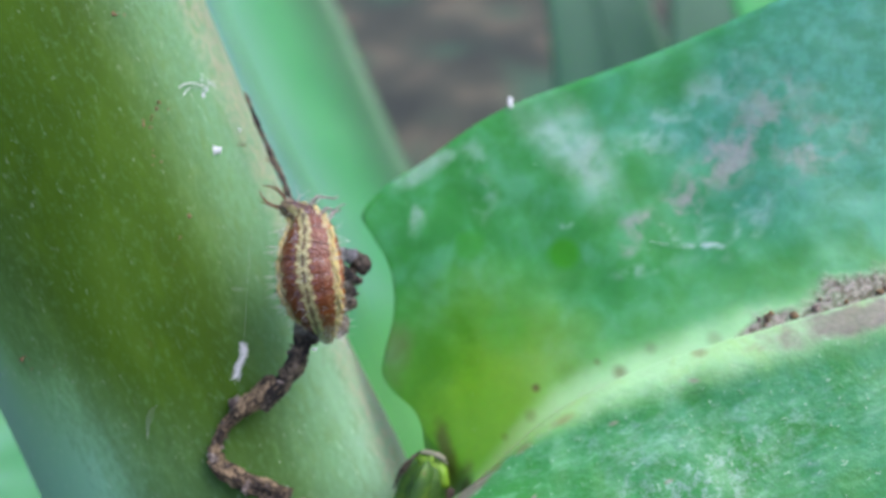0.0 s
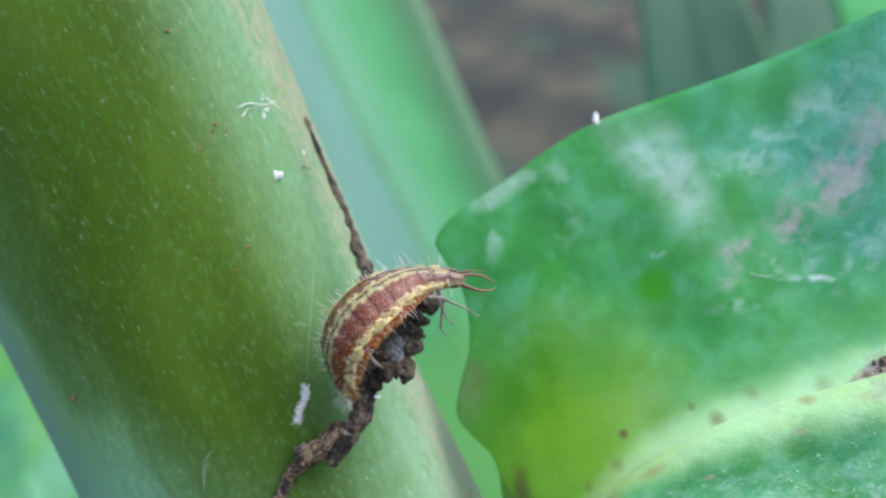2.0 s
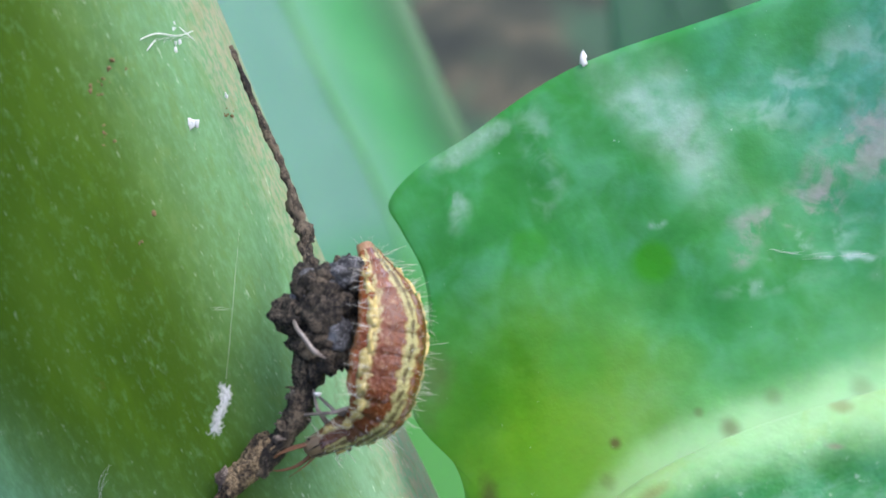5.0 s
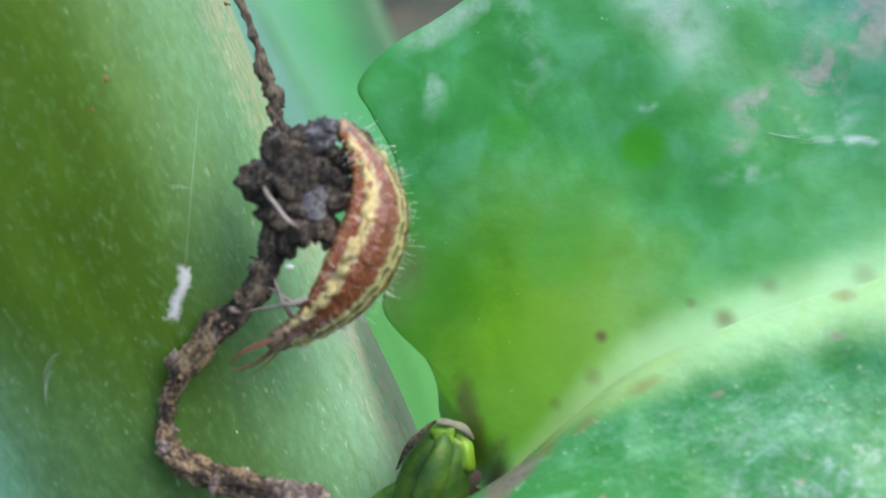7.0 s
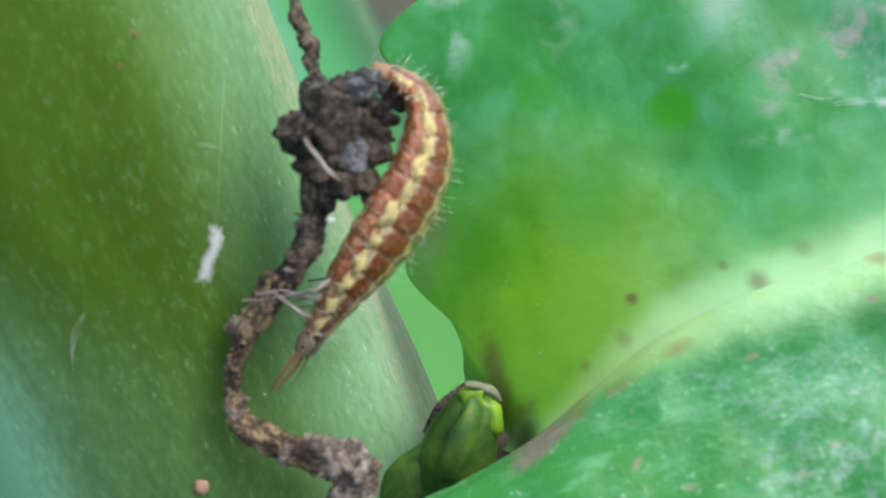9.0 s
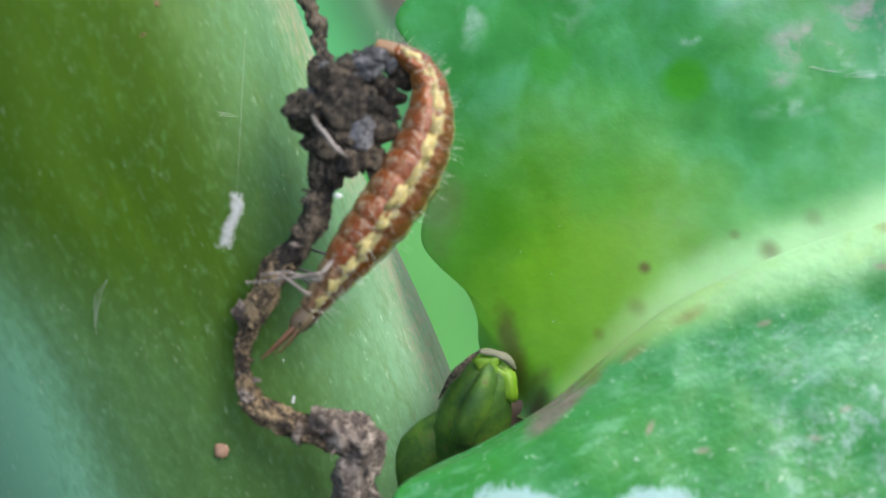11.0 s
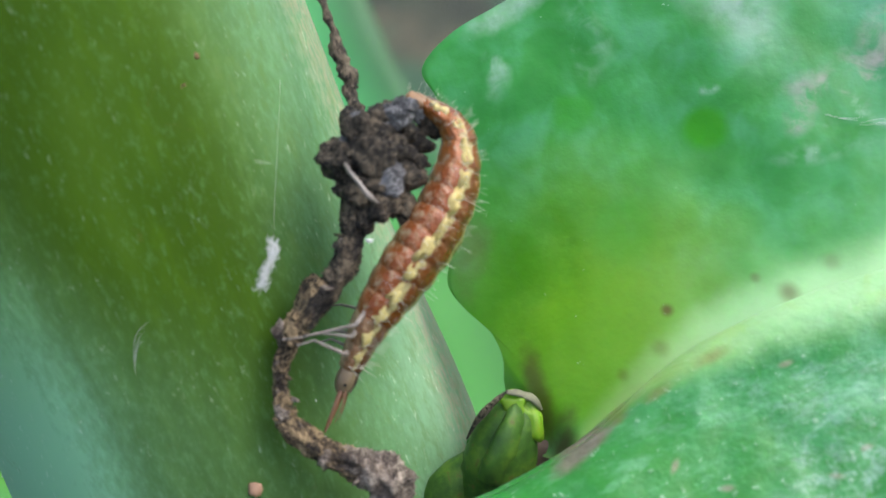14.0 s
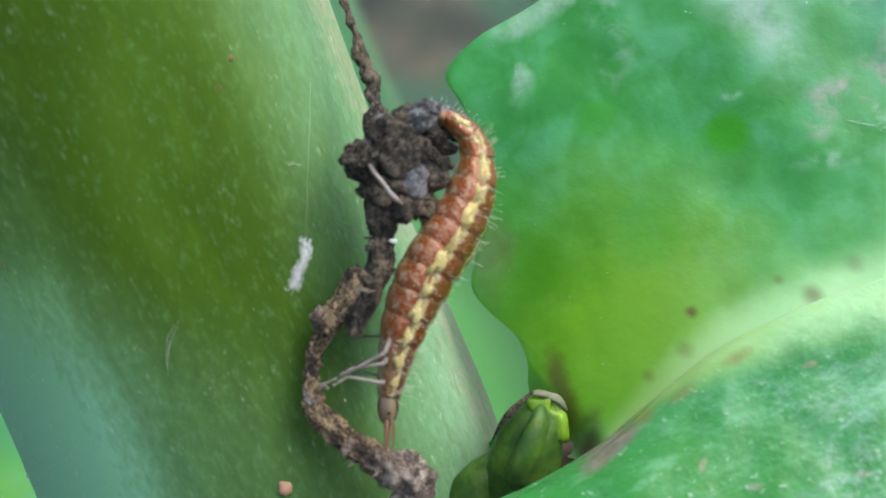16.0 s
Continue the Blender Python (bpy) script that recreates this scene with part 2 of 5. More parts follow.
def upper_leaf_material():
    n, col, big, mid, grit = leaf_material("leaf_blade", (0.9, 0.5, 2.6), 0.72, 0.4)
    uv = n.split(n.tree.nodes["Texture Coordinate"].outputs["UV"])
    edge = n.math("ADD", uv[1], n.math("MULTIPLY", n.math("SUBTRACT", big, 0.5), 0.12))
    rib = n.math("MULTIPLY", n.step(edge, -0.02, 0.3, 0.32, 0.0), n.step(uv[0], 0.35, 0.7, 0.35, 1.0))
    crest = n.step(n.math("ADD", uv[1], n.math("MULTIPLY", n.math("SUBTRACT", mid, 0.5), 0.08)), 0.0, 0.12, 0.75, 0.0)
    col = n.mix(rib, col, n.mix(mid, (0.16, 0.43, 0.08), (0.24, 0.56, 0.2)))
    col = n.mix(crest, col, n.mix(n.step(uv[0], 0.3, 0.65), (0.36, 0.55, 0.17), (0.45, 0.74, 0.36)))
    # bluer towards the tip
    blue = n.math("MULTIPLY", n.step(n.math("ADD", n.split(n.coord)[0], n.math("MULTIPLY", n.math("SUBTRACT", big, 0.5), 12 * MM)), 5 * MM, 14 * MM, 0.0, 0.6), n.step(uv[1], 0.15, 0.45))
    col = n.mix(blue, col, n.mix(n.step(n.noise(1300, 5, 0.65), 0.4, 0.62), (0.045, 0.22, 0.13), (0.09, 0.33, 0.25)))
    # saturated green by the notch, dark bruises, brown specks, the withered rim
    lush = n.math("MULTIPLY", n.streak((-0.9, 4.7), 60, 2.0, 1.1, 0.8, mid), 0.75)
    col = n.mix(lush, col, (0.058, 0.235, 0.001))
    for place, radius, strength in (((4.12, 1.6, 8.42), 0.62, 1.0), ((0.3, 3.0, 8.9), 0.6, 0.6), ((1.7, 2.0, 5.4), 0.9, 0.3)):
        col = n.mix(n.math("MULTIPLY", n.spot(place, radius, 0.35), strength), col, (0.04, 0.28, 0.0005))
    for place, radius, strength in (((6.0, 0.4, 3.72), 0.24, 0.6), ((2.85, 2.0, 3.14), 0.14, 0.8), ((2.6, 1.5, 2.1), 0.2, 0.35), ((9.5, -0.5, 4.9), 0.25, 0.35), ((1.6, 1.0, 1.3), 0.14, 0.35), ((5.2, 1, 4.1), 0.12, 0.4), ((7.2, 1, 4.6), 0.2, 0.3)):
        col = n.mix(n.math("MULTIPLY", n.spot(place, radius, 0.8), strength), col, (0.11, 0.055, 0.018))
    col = n.mix(n.math("MULTIPLY", n.streak((-2.9, 4.6), 80, 1.2, 0.6, 0.7, mid), 0.45), col, (0.17, 0.13, 0.08))
    for place, angle, long, wide, strength in (((7.0, 9.6), 20, 0.5, 0.25, 0.5), ((8.5, 10.0), 35, 1.2, 0.45, 0.6), ((6.7, 8.7), 60, 0.5, 0.2, 0.5), ((9.9, 11.4), 40, 1.7, 0.5, 0.42), ((12.0, 13.6), 48, 2.0, 0.7, 0.4), ((14.0, 12.3), 35, 1.6, 0.5, 0.4), ((6.4, 10.5), 10, 0.3, 0.12, 0.6)):
        col = n.mix(n.math("MULTIPLY", n.math("MULTIPLY", n.streak(place, angle, long, wide * 1.5, 0.8, mid), n.step(n.noise(900, 4, 0.6, distort=0.4), 0.4, 0.62)), strength * 1.2), col, n.mix(grit, (0.30, 0.24, 0.23), (0.46, 0.42, 0.40)))
    col = n.mix(n.math("MULTIPLY", n.streak((-0.7, 0.5), 105, 1.2, 0.28, 0.7, mid), 0.7), col, (0.09, 0.055, 0.02))
    col = n.mix(n.math("MULTIPLY", n.streak((-0.1, -0.9), 75, 0.9, 0.3, 0.7, mid), 0.85), col, (0.07, 0.045, 0.03))
    # white marks: a wedge and the rim, sheen painted over wax; drips under the rim, torn web film
    film = n.step(n.noise(900, 5, 0.6), 0.3, 0.7, 0.35, 1.0)
    wax_gloss = n.math("MULTIPLY", n.math("MAXIMUM", n.streak((4.2, 13.0), 132, 2.3, 0.75, 0.9), n.streak((5.0, 12.6), 112, 2.0, 0.8, 0.95)), n.math("MULTIPLY", film, 0.46))
    wax_gloss = n.math("MAXIMUM", wax_gloss, n.math("MULTIPLY", n.streak((-1.6, 12.3), 32, 1.0, 0.36, 0.8, mid), n.math("MULTIPLY", film, 0.8)))
    tatter = n.step(n.noise(1000, 3, 0.55, distort=0.4), 0.4, 0.65)
    for place, angle, long, wide, strength in (((0.7, 12.0), 104, 1.6, 0.5, 0.3), ((-2.0, 10.4), 95, 0.7, 0.35, 0.35), ((8.9, 8.5), -2, 1.25, 0.14, 0.9), ((8.0, 8.62), 15, 0.5, 0.2, 0.95), ((8.3, 9.1), 70, 0.5, 0.12, 0.6), ((4.3, 9.57), 10, 0.25, 0.14, 0.7), ((11.1, 10.2), 20, 0.3, 0.16, 0.7), ((8.9, 8.9), 30, 1.1, 0.3, 0.3),
                                               ((7.2, 7.7), 10, 1.2, 0.25, 0.25), ((9.0, 13.9), 30, 3.0, 0.9, 0.25), ((11.2, 9.2), 55, 1.2, 0.4, 0.35)):
        wax_gloss = n.math("MAXIMUM", wax_gloss, n.math("MULTIPLY", n.math("MULTIPLY", n.streak(place, angle, long, wide, 0.8, mid), tatter), strength))
    col = n.mix(wax_gloss, col, (0.62, 0.74, 0.72))
    scar = n.math("MAXIMUM", n.streak((16.6, 6.9), 20, 5.2, 1.0, 0.4, mid), n.streak((11.6, 5.5), 24, 1.4, 0.28, 0.6, mid))
    col = n.mix(n.math("MULTIPLY", scar, 0.9), col, n.mix(n.step(grit, 0.35, 0.65), (0.10, 0.065, 0.045), (0.36, 0.30, 0.25)))
    n.colour(col).translucent(0.3, 0.7, (0.35, 1.0, 0.2))
    rough = n.mix(scar, n.mix(wax_gloss, (0.34, 0.34, 0.34), (0.6, 0.6, 0.6)), (0.9, 0.9, 0.9))
    n.put(n.bsdf.inputs["Roughness"], n.split(rough)[0])
    dimple = n.noise(430, 2, 0.4)
    n.bump(n.math("ADD", n.math("ADD", n.math("MULTIPLY", mid, 1.2), n.math("MULTIPLY", dimple, 9.0)), n.math("ADD", n.math("MULTIPLY", grit, 0.5), n.math("MULTIPLY", n.math("MULTIPLY", scar, grit), 6.0))), 0.00004, 0.45)
    return n.mat


def lower_leaf_material():
    n, col, big, mid, grit = leaf_material("leaf_lobe", (-2.0, 0.0, -30.0), 0.63, 0.9)
    uv = n.split(n.tree.nodes["Texture Coordinate"].outputs["UV"])
    col = n.mix(0.6, col, (0.045, 0.24, 0.045))
    blot = n.noise(420, 4, 0.65, distort=0.6)
    col = n.mix(n.step(blot, 0.5, 0.7, 0, 0.5), col, (0.12, 0.37, 0.14))
    col = n.mix(n.step(blot, 0.5, 0.38, 0, 0.6), col, (0.03, 0.22, 0.015))
    rib = n.step(n.math("ADD", uv[1], n.math("MULTIPLY", n.math("SUBTRACT", mid, 0.5), 0.09)), 0.0, 0.15, 0.9, 0.0)
    rib = n.math("MULTIPLY", rib, n.step(uv[1], -0.02, 0.05, 0.85, 1.0))
    pale = n.mix(n.step(uv[0], 0.3, 0.65), (0.38, 0.57, 0.19), (0.46, 0.75, 0.37))
    pale = n.mix(n.step(blot, 0.45, 0.62, 0, 0.5), pale, (0.42, 0.64, 0.18))
    col = n.mix(rib, col, pale)
    for place, angle, long, wide in (((2.3, 1.0), 38, 0.4, 0.1), ((3.8, 2.0), 30, 0.4, 0.12), ((1.3, 0.35), 42, 0.35, 0.1), ((8.9, 4.4), 10, 0.25, 0.14)):
        col = n.mix(n.math("MULTIPLY", n.streak(place, angle, long, wide, 0.8, mid), 0.55), col, (0.24, 0.19, 0.06))
    along = ((0.92, 0, 0.38), (0, 1, 0), (-0.38, 0, 0.92))
    fibre = n.noise(1.0, 5, 0.65, vector=n.turned(along, (700, 1500, 2300)))
    out = n.step(uv[1], 0.07, 0.2)
    col = n.mix(n.math("MULTIPLY", n.step(fibre, 0.5, 0.68, 0, 0.55), out), col, (0.15, 0.40, 0.19))
    col = n.mix(n.math("MULTIPLY", n.step(fibre, 0.5, 0.34, 0, 0.5), out), col, (0.03, 0.19, 0.02))
    smear = n.math("MULTIPLY", n.step(n.noise(230, 3, 0.5), 0.48, 0.66), n.step(n.noise(1.0, 5, 0.7, vector=n.turned(along, (1300, 1500, 3200))), 0.47, 0.66, 0.0, 0.27))
    col = n.mix(n.math("MULTIPLY", n.math("MULTIPLY", smear, out), n.step(n.split(n.coord)[0], 0, 7 * MM, 0.35, 1.0)), col, (0.40, 0.57, 0.52))
    for place, radius in (((4.6, -0.6), 0.42), ((8.0, -0.4), 0.6), ((6.8, 2.3), 0.5)):
        col = n.mix(n.math("MULTIPLY", n.spot((place[0], 0, place[1]), radius, 0.5, mid), 0.35), col, (0.03, 0.23, 0.02))
    for place, angle in (((3.9, -1.2), 10), ((6.6, -0.8), 0), ((7.4, -0.1), 20), ((2.6, -0.7), 60), ((5.6, 1.9), 20), ((8.6, 3.4), 0)):
        col = n.mix(n.math("MULTIPLY", n.streak(place, angle, 0.17, 0.07, 0.8, mid), 0.6), col, (0.34, 0.25, 0.2))
    # bright reflections on the lobe, painted as two ragged white patches
    gloss_edge = n.noise(1500, 5, 0.8, distort=0.5)
    wax_gloss = n.math("MAXIMUM", n.streak((-0.7, -2.6), -4, 1.1, 0.36, 0.35, gloss_edge), n.streak((2.5, -2.5), 12, 1.0, 0.36, 0.35, gloss_edge))
    scuff = n.math("MULTIPLY", n.streak((8.2, -0.4), 30, 3.4, 1.3, 0.7, mid), n.step(n.noise(2000, 5, 0.75), 0.46, 0.66, 0, 0.42))
    col = n.mix(scuff, col, (0.52, 0.64, 0.62))
    col = n.mix(n.math("MULTIPLY", wax_gloss, 0.62), col, (0.58, 0.75, 0.78))
    for place, angle, long, wide in (((0.35, -0.42), 40, 0.85, 0.17), ((15.8, 5.9), 14, 4.2, 0.55)):
        s = n.streak(place, angle, long, wide, 0.5, mid)
        col = n.mix(n.math("MULTIPLY", s, 0.85), col, n.mix(grit, (0.10, 0.065, 0.05), (0.34, 0.27, 0.22)))
    n.colour(col).translucent(0.3, 0.7, (0.35, 1.0, 0.2))
    n.bump(n.math("ADD", n.math("ADD", n.math("MULTIPLY", mid, 1.5), n.math("MULTIPLY", n.noise(430, 2, 0.4), 4.0)), n.math("MULTIPLY", grit, 0.7)), 0.00008, 0.5)
    return n.mat


def bud_material():
    n = Nodes("bud_scale", rough=0.6)
    mid = n.noise(1500, 4, 0.65)
    col = n.ramp(mid, [(0.35, (0.024, 0.075, 0.005)), (0.5, (0.044, 0.118, 0.008)), (0.65, (0.095, 0.19, 0.013))])
    col = n.mix(n.step(n.noise(3000, 3), 0.62, 0.7, 0, 0.6), col, (0.10, 0.06, 0.02))
    n.colour(col).translucent(0.2, 0.5, (0.4, 1.0, 0.2))
    n.bump(mid, 0.0001, 0.5)
    return n.mat


def far_leaf_material(name, a, b, scale=60):
    n = Nodes(name, rough=0.5)
    n.colour(n.mix(n.noise(scale, 3), a, b)).translucent(0.2, 1.0, (0.4, 1.0, 0.2))
    return n.mat


def low_leaf_material():
    n = Nodes("low_leaf_green", rough=0.5)
    col = n.ramp(n.noise(75, 3, 0.5, distort=0.4), [(0.36, (0.06, 0.25, 0.11)), (0.5, (0.10, 0.34, 0.12)), (0.64, (0.17, 0.44, 0.22))])
    col = n.mix(n.step(n.noise(48, 2, 0.5), 0.5, 0.64, 0, 0.9), col, (0.12, 0.36, 0.02))
    n.colour(col).translucent(0.2, 1.0, (0.4, 1.0, 0.2))
    return n.mat


def half_leaf_material():
    n = Nodes("half_pale_leaf", rough=0.5)
    uv = n.split(n.tree.nodes["Texture Coordinate"].outputs["UV"])
    green = n.mix(n.noise(60, 3), (0.04, 0.28, 0.065), (0.065, 0.35, 0.10))
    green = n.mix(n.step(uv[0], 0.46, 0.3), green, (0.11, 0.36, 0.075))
    # rim darkened in the colour, so the edge melts softly into the background
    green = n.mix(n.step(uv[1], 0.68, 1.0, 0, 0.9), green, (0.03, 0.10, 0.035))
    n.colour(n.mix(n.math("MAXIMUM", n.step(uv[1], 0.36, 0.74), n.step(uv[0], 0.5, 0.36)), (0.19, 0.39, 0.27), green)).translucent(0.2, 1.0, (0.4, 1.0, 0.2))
    return n.mat


def bark_material(name, dark, light, scale=1.0):
    n = Nodes(name, rough=0.85)
    lumps = n.noise(3200 * scale, 5, 0.75)
    fine = n.noise(13000 * scale, 4, 0.65)
    broad = n.noise(900 * scale, 3, 0.6)
    worn = n.math("ADD", n.math("ADD", n.math("MULTIPLY", lumps, 0.45), n.math("MULTIPLY", fine, 0.25)), n.math("MULTIPLY", broad, 0.3))
    col = n.ramp(worn, [(0.44, dark), (0.5, [0.72 * p + 0.28 * q for p, q in zip(dark, light)]), (0.57, light)])
    n.colour(col)
    n.bump(n.math("ADD", lumps, n.math("MULTIPLY", fine, 0.6)), 0.00025, 1.0)
    return n.mat


def larva_material(name, flank, back, belly):
    """Stripes run round the body: 0 is the back's middle line, 1 the belly."""
    n = Nodes(name, rough=0.26, Coat_Weight=0.28, Coat_Roughness=0.12)
    x, y, z = n.split(n.coord)[:3]
    turn = n.math("DIVIDE", n.math("ABSOLUTE", n.math("ARCTAN2", x, z)), math.pi)
    warp, fine = n.noise(2800, 4, 0.6), n.noise(7000, 3, 0.6)
    turn = n.math("ADD", turn, n.math("MULTIPLY", n.math("SUBTRACT", warp, 0.5), 0.3))
    col = n.ramp(turn, [(0.0, (0.13, 0.10, 0.042)), (0.006, (0.16, 0.12, 0.05)), (0.034, (0.40, 0.37, 0.16)), (0.09, (0.46, 0.40, 0.17)), (0.125, back), (0.30, back), (0.44, flank), (0.58, flank), (0.72, belly), (1.0, (0.3, 0.24, 0.15))])
    # paler blotches low on the flank, dark ones towards the back
    col = n.mix(n.math("MULTIPLY", n.step(n.noise(3800, 3, 0.6), 0.52, 0.62, 0, 0.75), n.step(turn, 0.42, 0.6)), col, (0.46, 0.33, 0.2))
    col = n.mix(n.math("MULTIPLY", n.step(n.noise(3300, 4, 0.65, distort=0.5), 0.52, 0.66, 0, 0.6), n.step(turn, 0.5, 0.3)), col, (0.08, 0.024, 0.01))
    col = n.mix(n.math("MULTIPLY", n.step(n.noise(4600, 4, 0.65, distort=0.3), 0.55, 0.65, 0, 0.4), n.step(turn, 0.08, 0.16)), col, (0.46, 0.30, 0.15))
    lilac = n.math("MULTIPLY", n.step(n.math("ABSOLUTE", n.math("SUBTRACT", turn, 0.17)), 0.015, 0.05, 1.0, 0.0), n.step(n.noise(2400, 3, 0.5), 0.46, 0.58, 0, 0.45))
    col = n.mix(lilac, col, (0.36, 0.29, 0.31))
    # the side stripe is a wavy rope of cream, pinched between the rings
    middle = n.math("ADD", 0.385, n.math("MULTIPLY", y, 0.07 / MM))
    pinch = n.step(n.math("ABSOLUTE", y), 0.16 * MM, 0.36 * MM, 0.05, 0.026)
    off = n.math("ABSOLUTE", n.math("SUBTRACT", turn, middle))
    rope = n.math("MULTIPLY", n.step(n.math("SUBTRACT", off, pinch), -0.02, 0.02, 1.0, 0.0), n.step(fine, 0.3, 0.55, 0.6, 0.95))
    col = n.mix(rope, col, n.mix(warp, (0.44, 0.36, 0.14), (0.58, 0.52, 0.25)))
    # shade in the creases between the rings, put into the colour
    fold = n.step(n.math("ADD", n.math("ABSOLUTE", y), n.math("MULTIPLY", n.math("SUBTRACT", warp, 0.5), 0.25 * MM)), 0.2 * MM, 0.3 * MM, 0.0, 0.3)
    col = n.mix(n.math("MULTIPLY", fold, n.step(turn, 0.5, 0.3)), col, (0.08, 0.028, 0.018))
    # pale hair sockets
    pits = n.cells(4800)
    col = n.mix(n.step(pits, 0.08, 0.14, 0.3, 0.0), col, (0.62, 0.52, 0.38))
    n.colour(col).translucent(0.15, 0.2, (1.0, 0.5, 0.25))
    crease = n.math("MULTIPLY", n.math("SINE", n.math("MULTIPLY", y, 2 * math.pi / (0.3 * MM))), n.step(turn, 0.55, 0.25, 0.0, 0.05))
    n.bump(n.math("ADD", n.math("ADD", n.noise(9000, 3), n.math("MULTIPLY", warp, 1.4)), crease), 0.00009, 0.8)
    return n.mat


def plain_material(name, a, b, rough=0.5, scale=3000):
    n = Nodes(name, rough=rough)
    n.colour(n.mix(n.noise(scale, 3), a, b))
    return n.mat


def soil_material():
    n = Nodes("garden_soil", rough=0.95)
    broad = n.noise(1.0, 2, 0.45, vector=n.vec("MULTIPLY", n.coord, (11, 5, 1)))
    moss = n.noise(1.0, 2, 0.5, vector=n.vec("ADD", n.vec("MULTIPLY", n.coord, (8, 5, 1)), (5.3, 2.1, 0)))
    fine = n.noise(120, 5, 0.7)
    col = n.ramp(broad, [(0.33, (0.012, 0.018, 0.009)), (0.5, (0.036, 0.042, 0.022)), (0.66, (0.105, 0.088, 0.05))])
    col = n.mix(n.step(moss, 0.5, 0.66, 0, 0.8), col, (0.03, 0.10, 0.045))
    n.colour(n.mix(n.math("MULTIPLY", fine, 0.25), col, (0.05, 0.045, 0.03)))
    n.bump(fine, 0.004, 0.5)
    return n.mat


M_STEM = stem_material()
M_LEAF, M_LOBE = upper_leaf_material(), lower_leaf_material()
M_FAR_GREEN = far_leaf_material("far_leaf", (0.035, 0.31, 0.05), (0.06, 0.38, 0.10))
M_LOW_GREEN = low_leaf_material()
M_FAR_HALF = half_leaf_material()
M_FAR_TEAL = far_leaf_material("far_leaf_blue", (0.032, 0.11, 0.05), (0.055, 0.17, 0.085), 40)
M_BARK = bark_material("dried_bark", (0.024, 0.016, 0.01), (0.52, 0.37, 0.2))
M_GRAIN = bark_material("dry_debris", (0.012, 0.01, 0.008), (0.20, 0.155, 0.105), 1.3)
M_DARK_BARK = bark_material("dark_bark", (0.01, 0.008, 0.007), (0.22, 0.17, 0.11))
M_ASH = bark_material("grey_debris", (0.06, 0.06, 0.065), (0.44, 0.43, 0.44), 1.2)
M_PALE_BARK = bark_material("pale_dried_bark", (0.09, 0.065, 0.05), (0.56, 0.46, 0.37))
M_LARVA = larva_material("larva_skin", (0.27, 0.068, 0.012), (0.165, 0.042, 0.007), (0.30, 0.12, 0.04))
M_REAR = larva_material("larva_rear_skin", (0.34, 0.10, 0.018), (0.20, 0.055, 0.012), (0.42, 0.18, 0.05))
M_THORAX = larva_material("larva_thorax_skin", (0.24, 0.12, 0.05), (0.13, 0.05, 0.022), (0.34, 0.24, 0.13))
M_TAIL = plain_material("larva_tail", (0.16, 0.075, 0.03), (0.40, 0.24, 0.12), 0.35, 3500)
M_TUBERCLE = plain_material("yellow_tubercle", (0.46, 0.33, 0.09), (0.70, 0.60, 0.24), 0.35, 5200)
M_HAIR = plain_material("pale_hair", (0.55, 0.52, 0.42), (0.7, 0.68, 0.6), 0.35)
M_JAW = plain_material("amber_jaw", (0.11, 0.05, 0.025), (0.23, 0.12, 0.06), 0.25)
M_HEAD = plain_material("head_plate", (0.10, 0.065, 0.04), (0.30, 0.22, 0.12), 0.35, 2600)
M_AXIL = plain_material("shrivelled_tissue", (0.05, 0.035, 0.025), (0.17, 0.12, 0.085), 0.8, 1800)
M_LEG = plain_material("leg_shell", (0.09, 0.07, 0.055), (0.36, 0.31, 0.27), 0.3, 2200)
M_SILK = plain_material("white_silk", (0.68, 0.68, 0.64), (0.8, 0.8, 0.78), 0.45)
M_BUD = bud_material()
M_BUD_BRIGHT = far_leaf_material("bud_edge", (0.10, 0.24, 0.006), (0.24, 0.40, 0.016), 1400)
M_DRY_EDGE = plain_material("dry_bud_edge", (0.09, 0.09, 0.05), (0.25, 0.25, 0.16), 0.7, 2500)
M_RESIN = plain_material("pink_speck", (0.36, 0.18, 0.10), (0.52, 0.32, 0.2), 0.5)
M_RUST = plain_material("rusty_fleck", (0.13, 0.075, 0.03), (0.26, 0.17, 0.07), 0.7, 4000)
M_SOIL = soil_material()

# ---- building ----
BASES = {}


def thing(name, base, label, category, group="", kind=""):
    ob = new(name)
    ob.empty_display_size = 0.002
    ob.matrix_basis = FR @ Matrix.Translation(Vector(base) * MM)
    BASES[ob.name] = Vector(base)
    return tagged(ob, label, category, group, kind)


def mesh_object(name, verts, faces, material, parent=None, label="", smooth=True, uvs=None, shift=(0, 0, 0)):
    """One mesh part from millimetres; shift is the place that becomes the part's own origin."""
    me = bpy.data.meshes.new(name)
    s = Vector(shift)
    me.from_pydata([tuple((Vector(v) - s) * MM) for v in verts], [], faces)
    me.materials.append(material)
    if smooth:
        me.polygons.foreach_set("use_smooth", [True] * len(me.polygons))
    if uvs is not None:
        layer = me.uv_layers.new(name="uv")
        for loop in me.loops:
            layer.data[loop.index].uv = uvs[loop.vertex_index]
    me.update()
    ob = new(name, me)
    if parent is not None:
        ob.parent = parent
    if label:
        tagged(ob, label)
    return ob


def origin_of(ob):
    while ob.parent is not None:
        ob = ob.parent
    return BASES[ob.name]


def part(name, verts, faces, material, parent, label="", smooth=True, uvs=None):
    return mesh_object(name, verts, faces, material, parent, label, smooth, uvs, origin_of(parent))


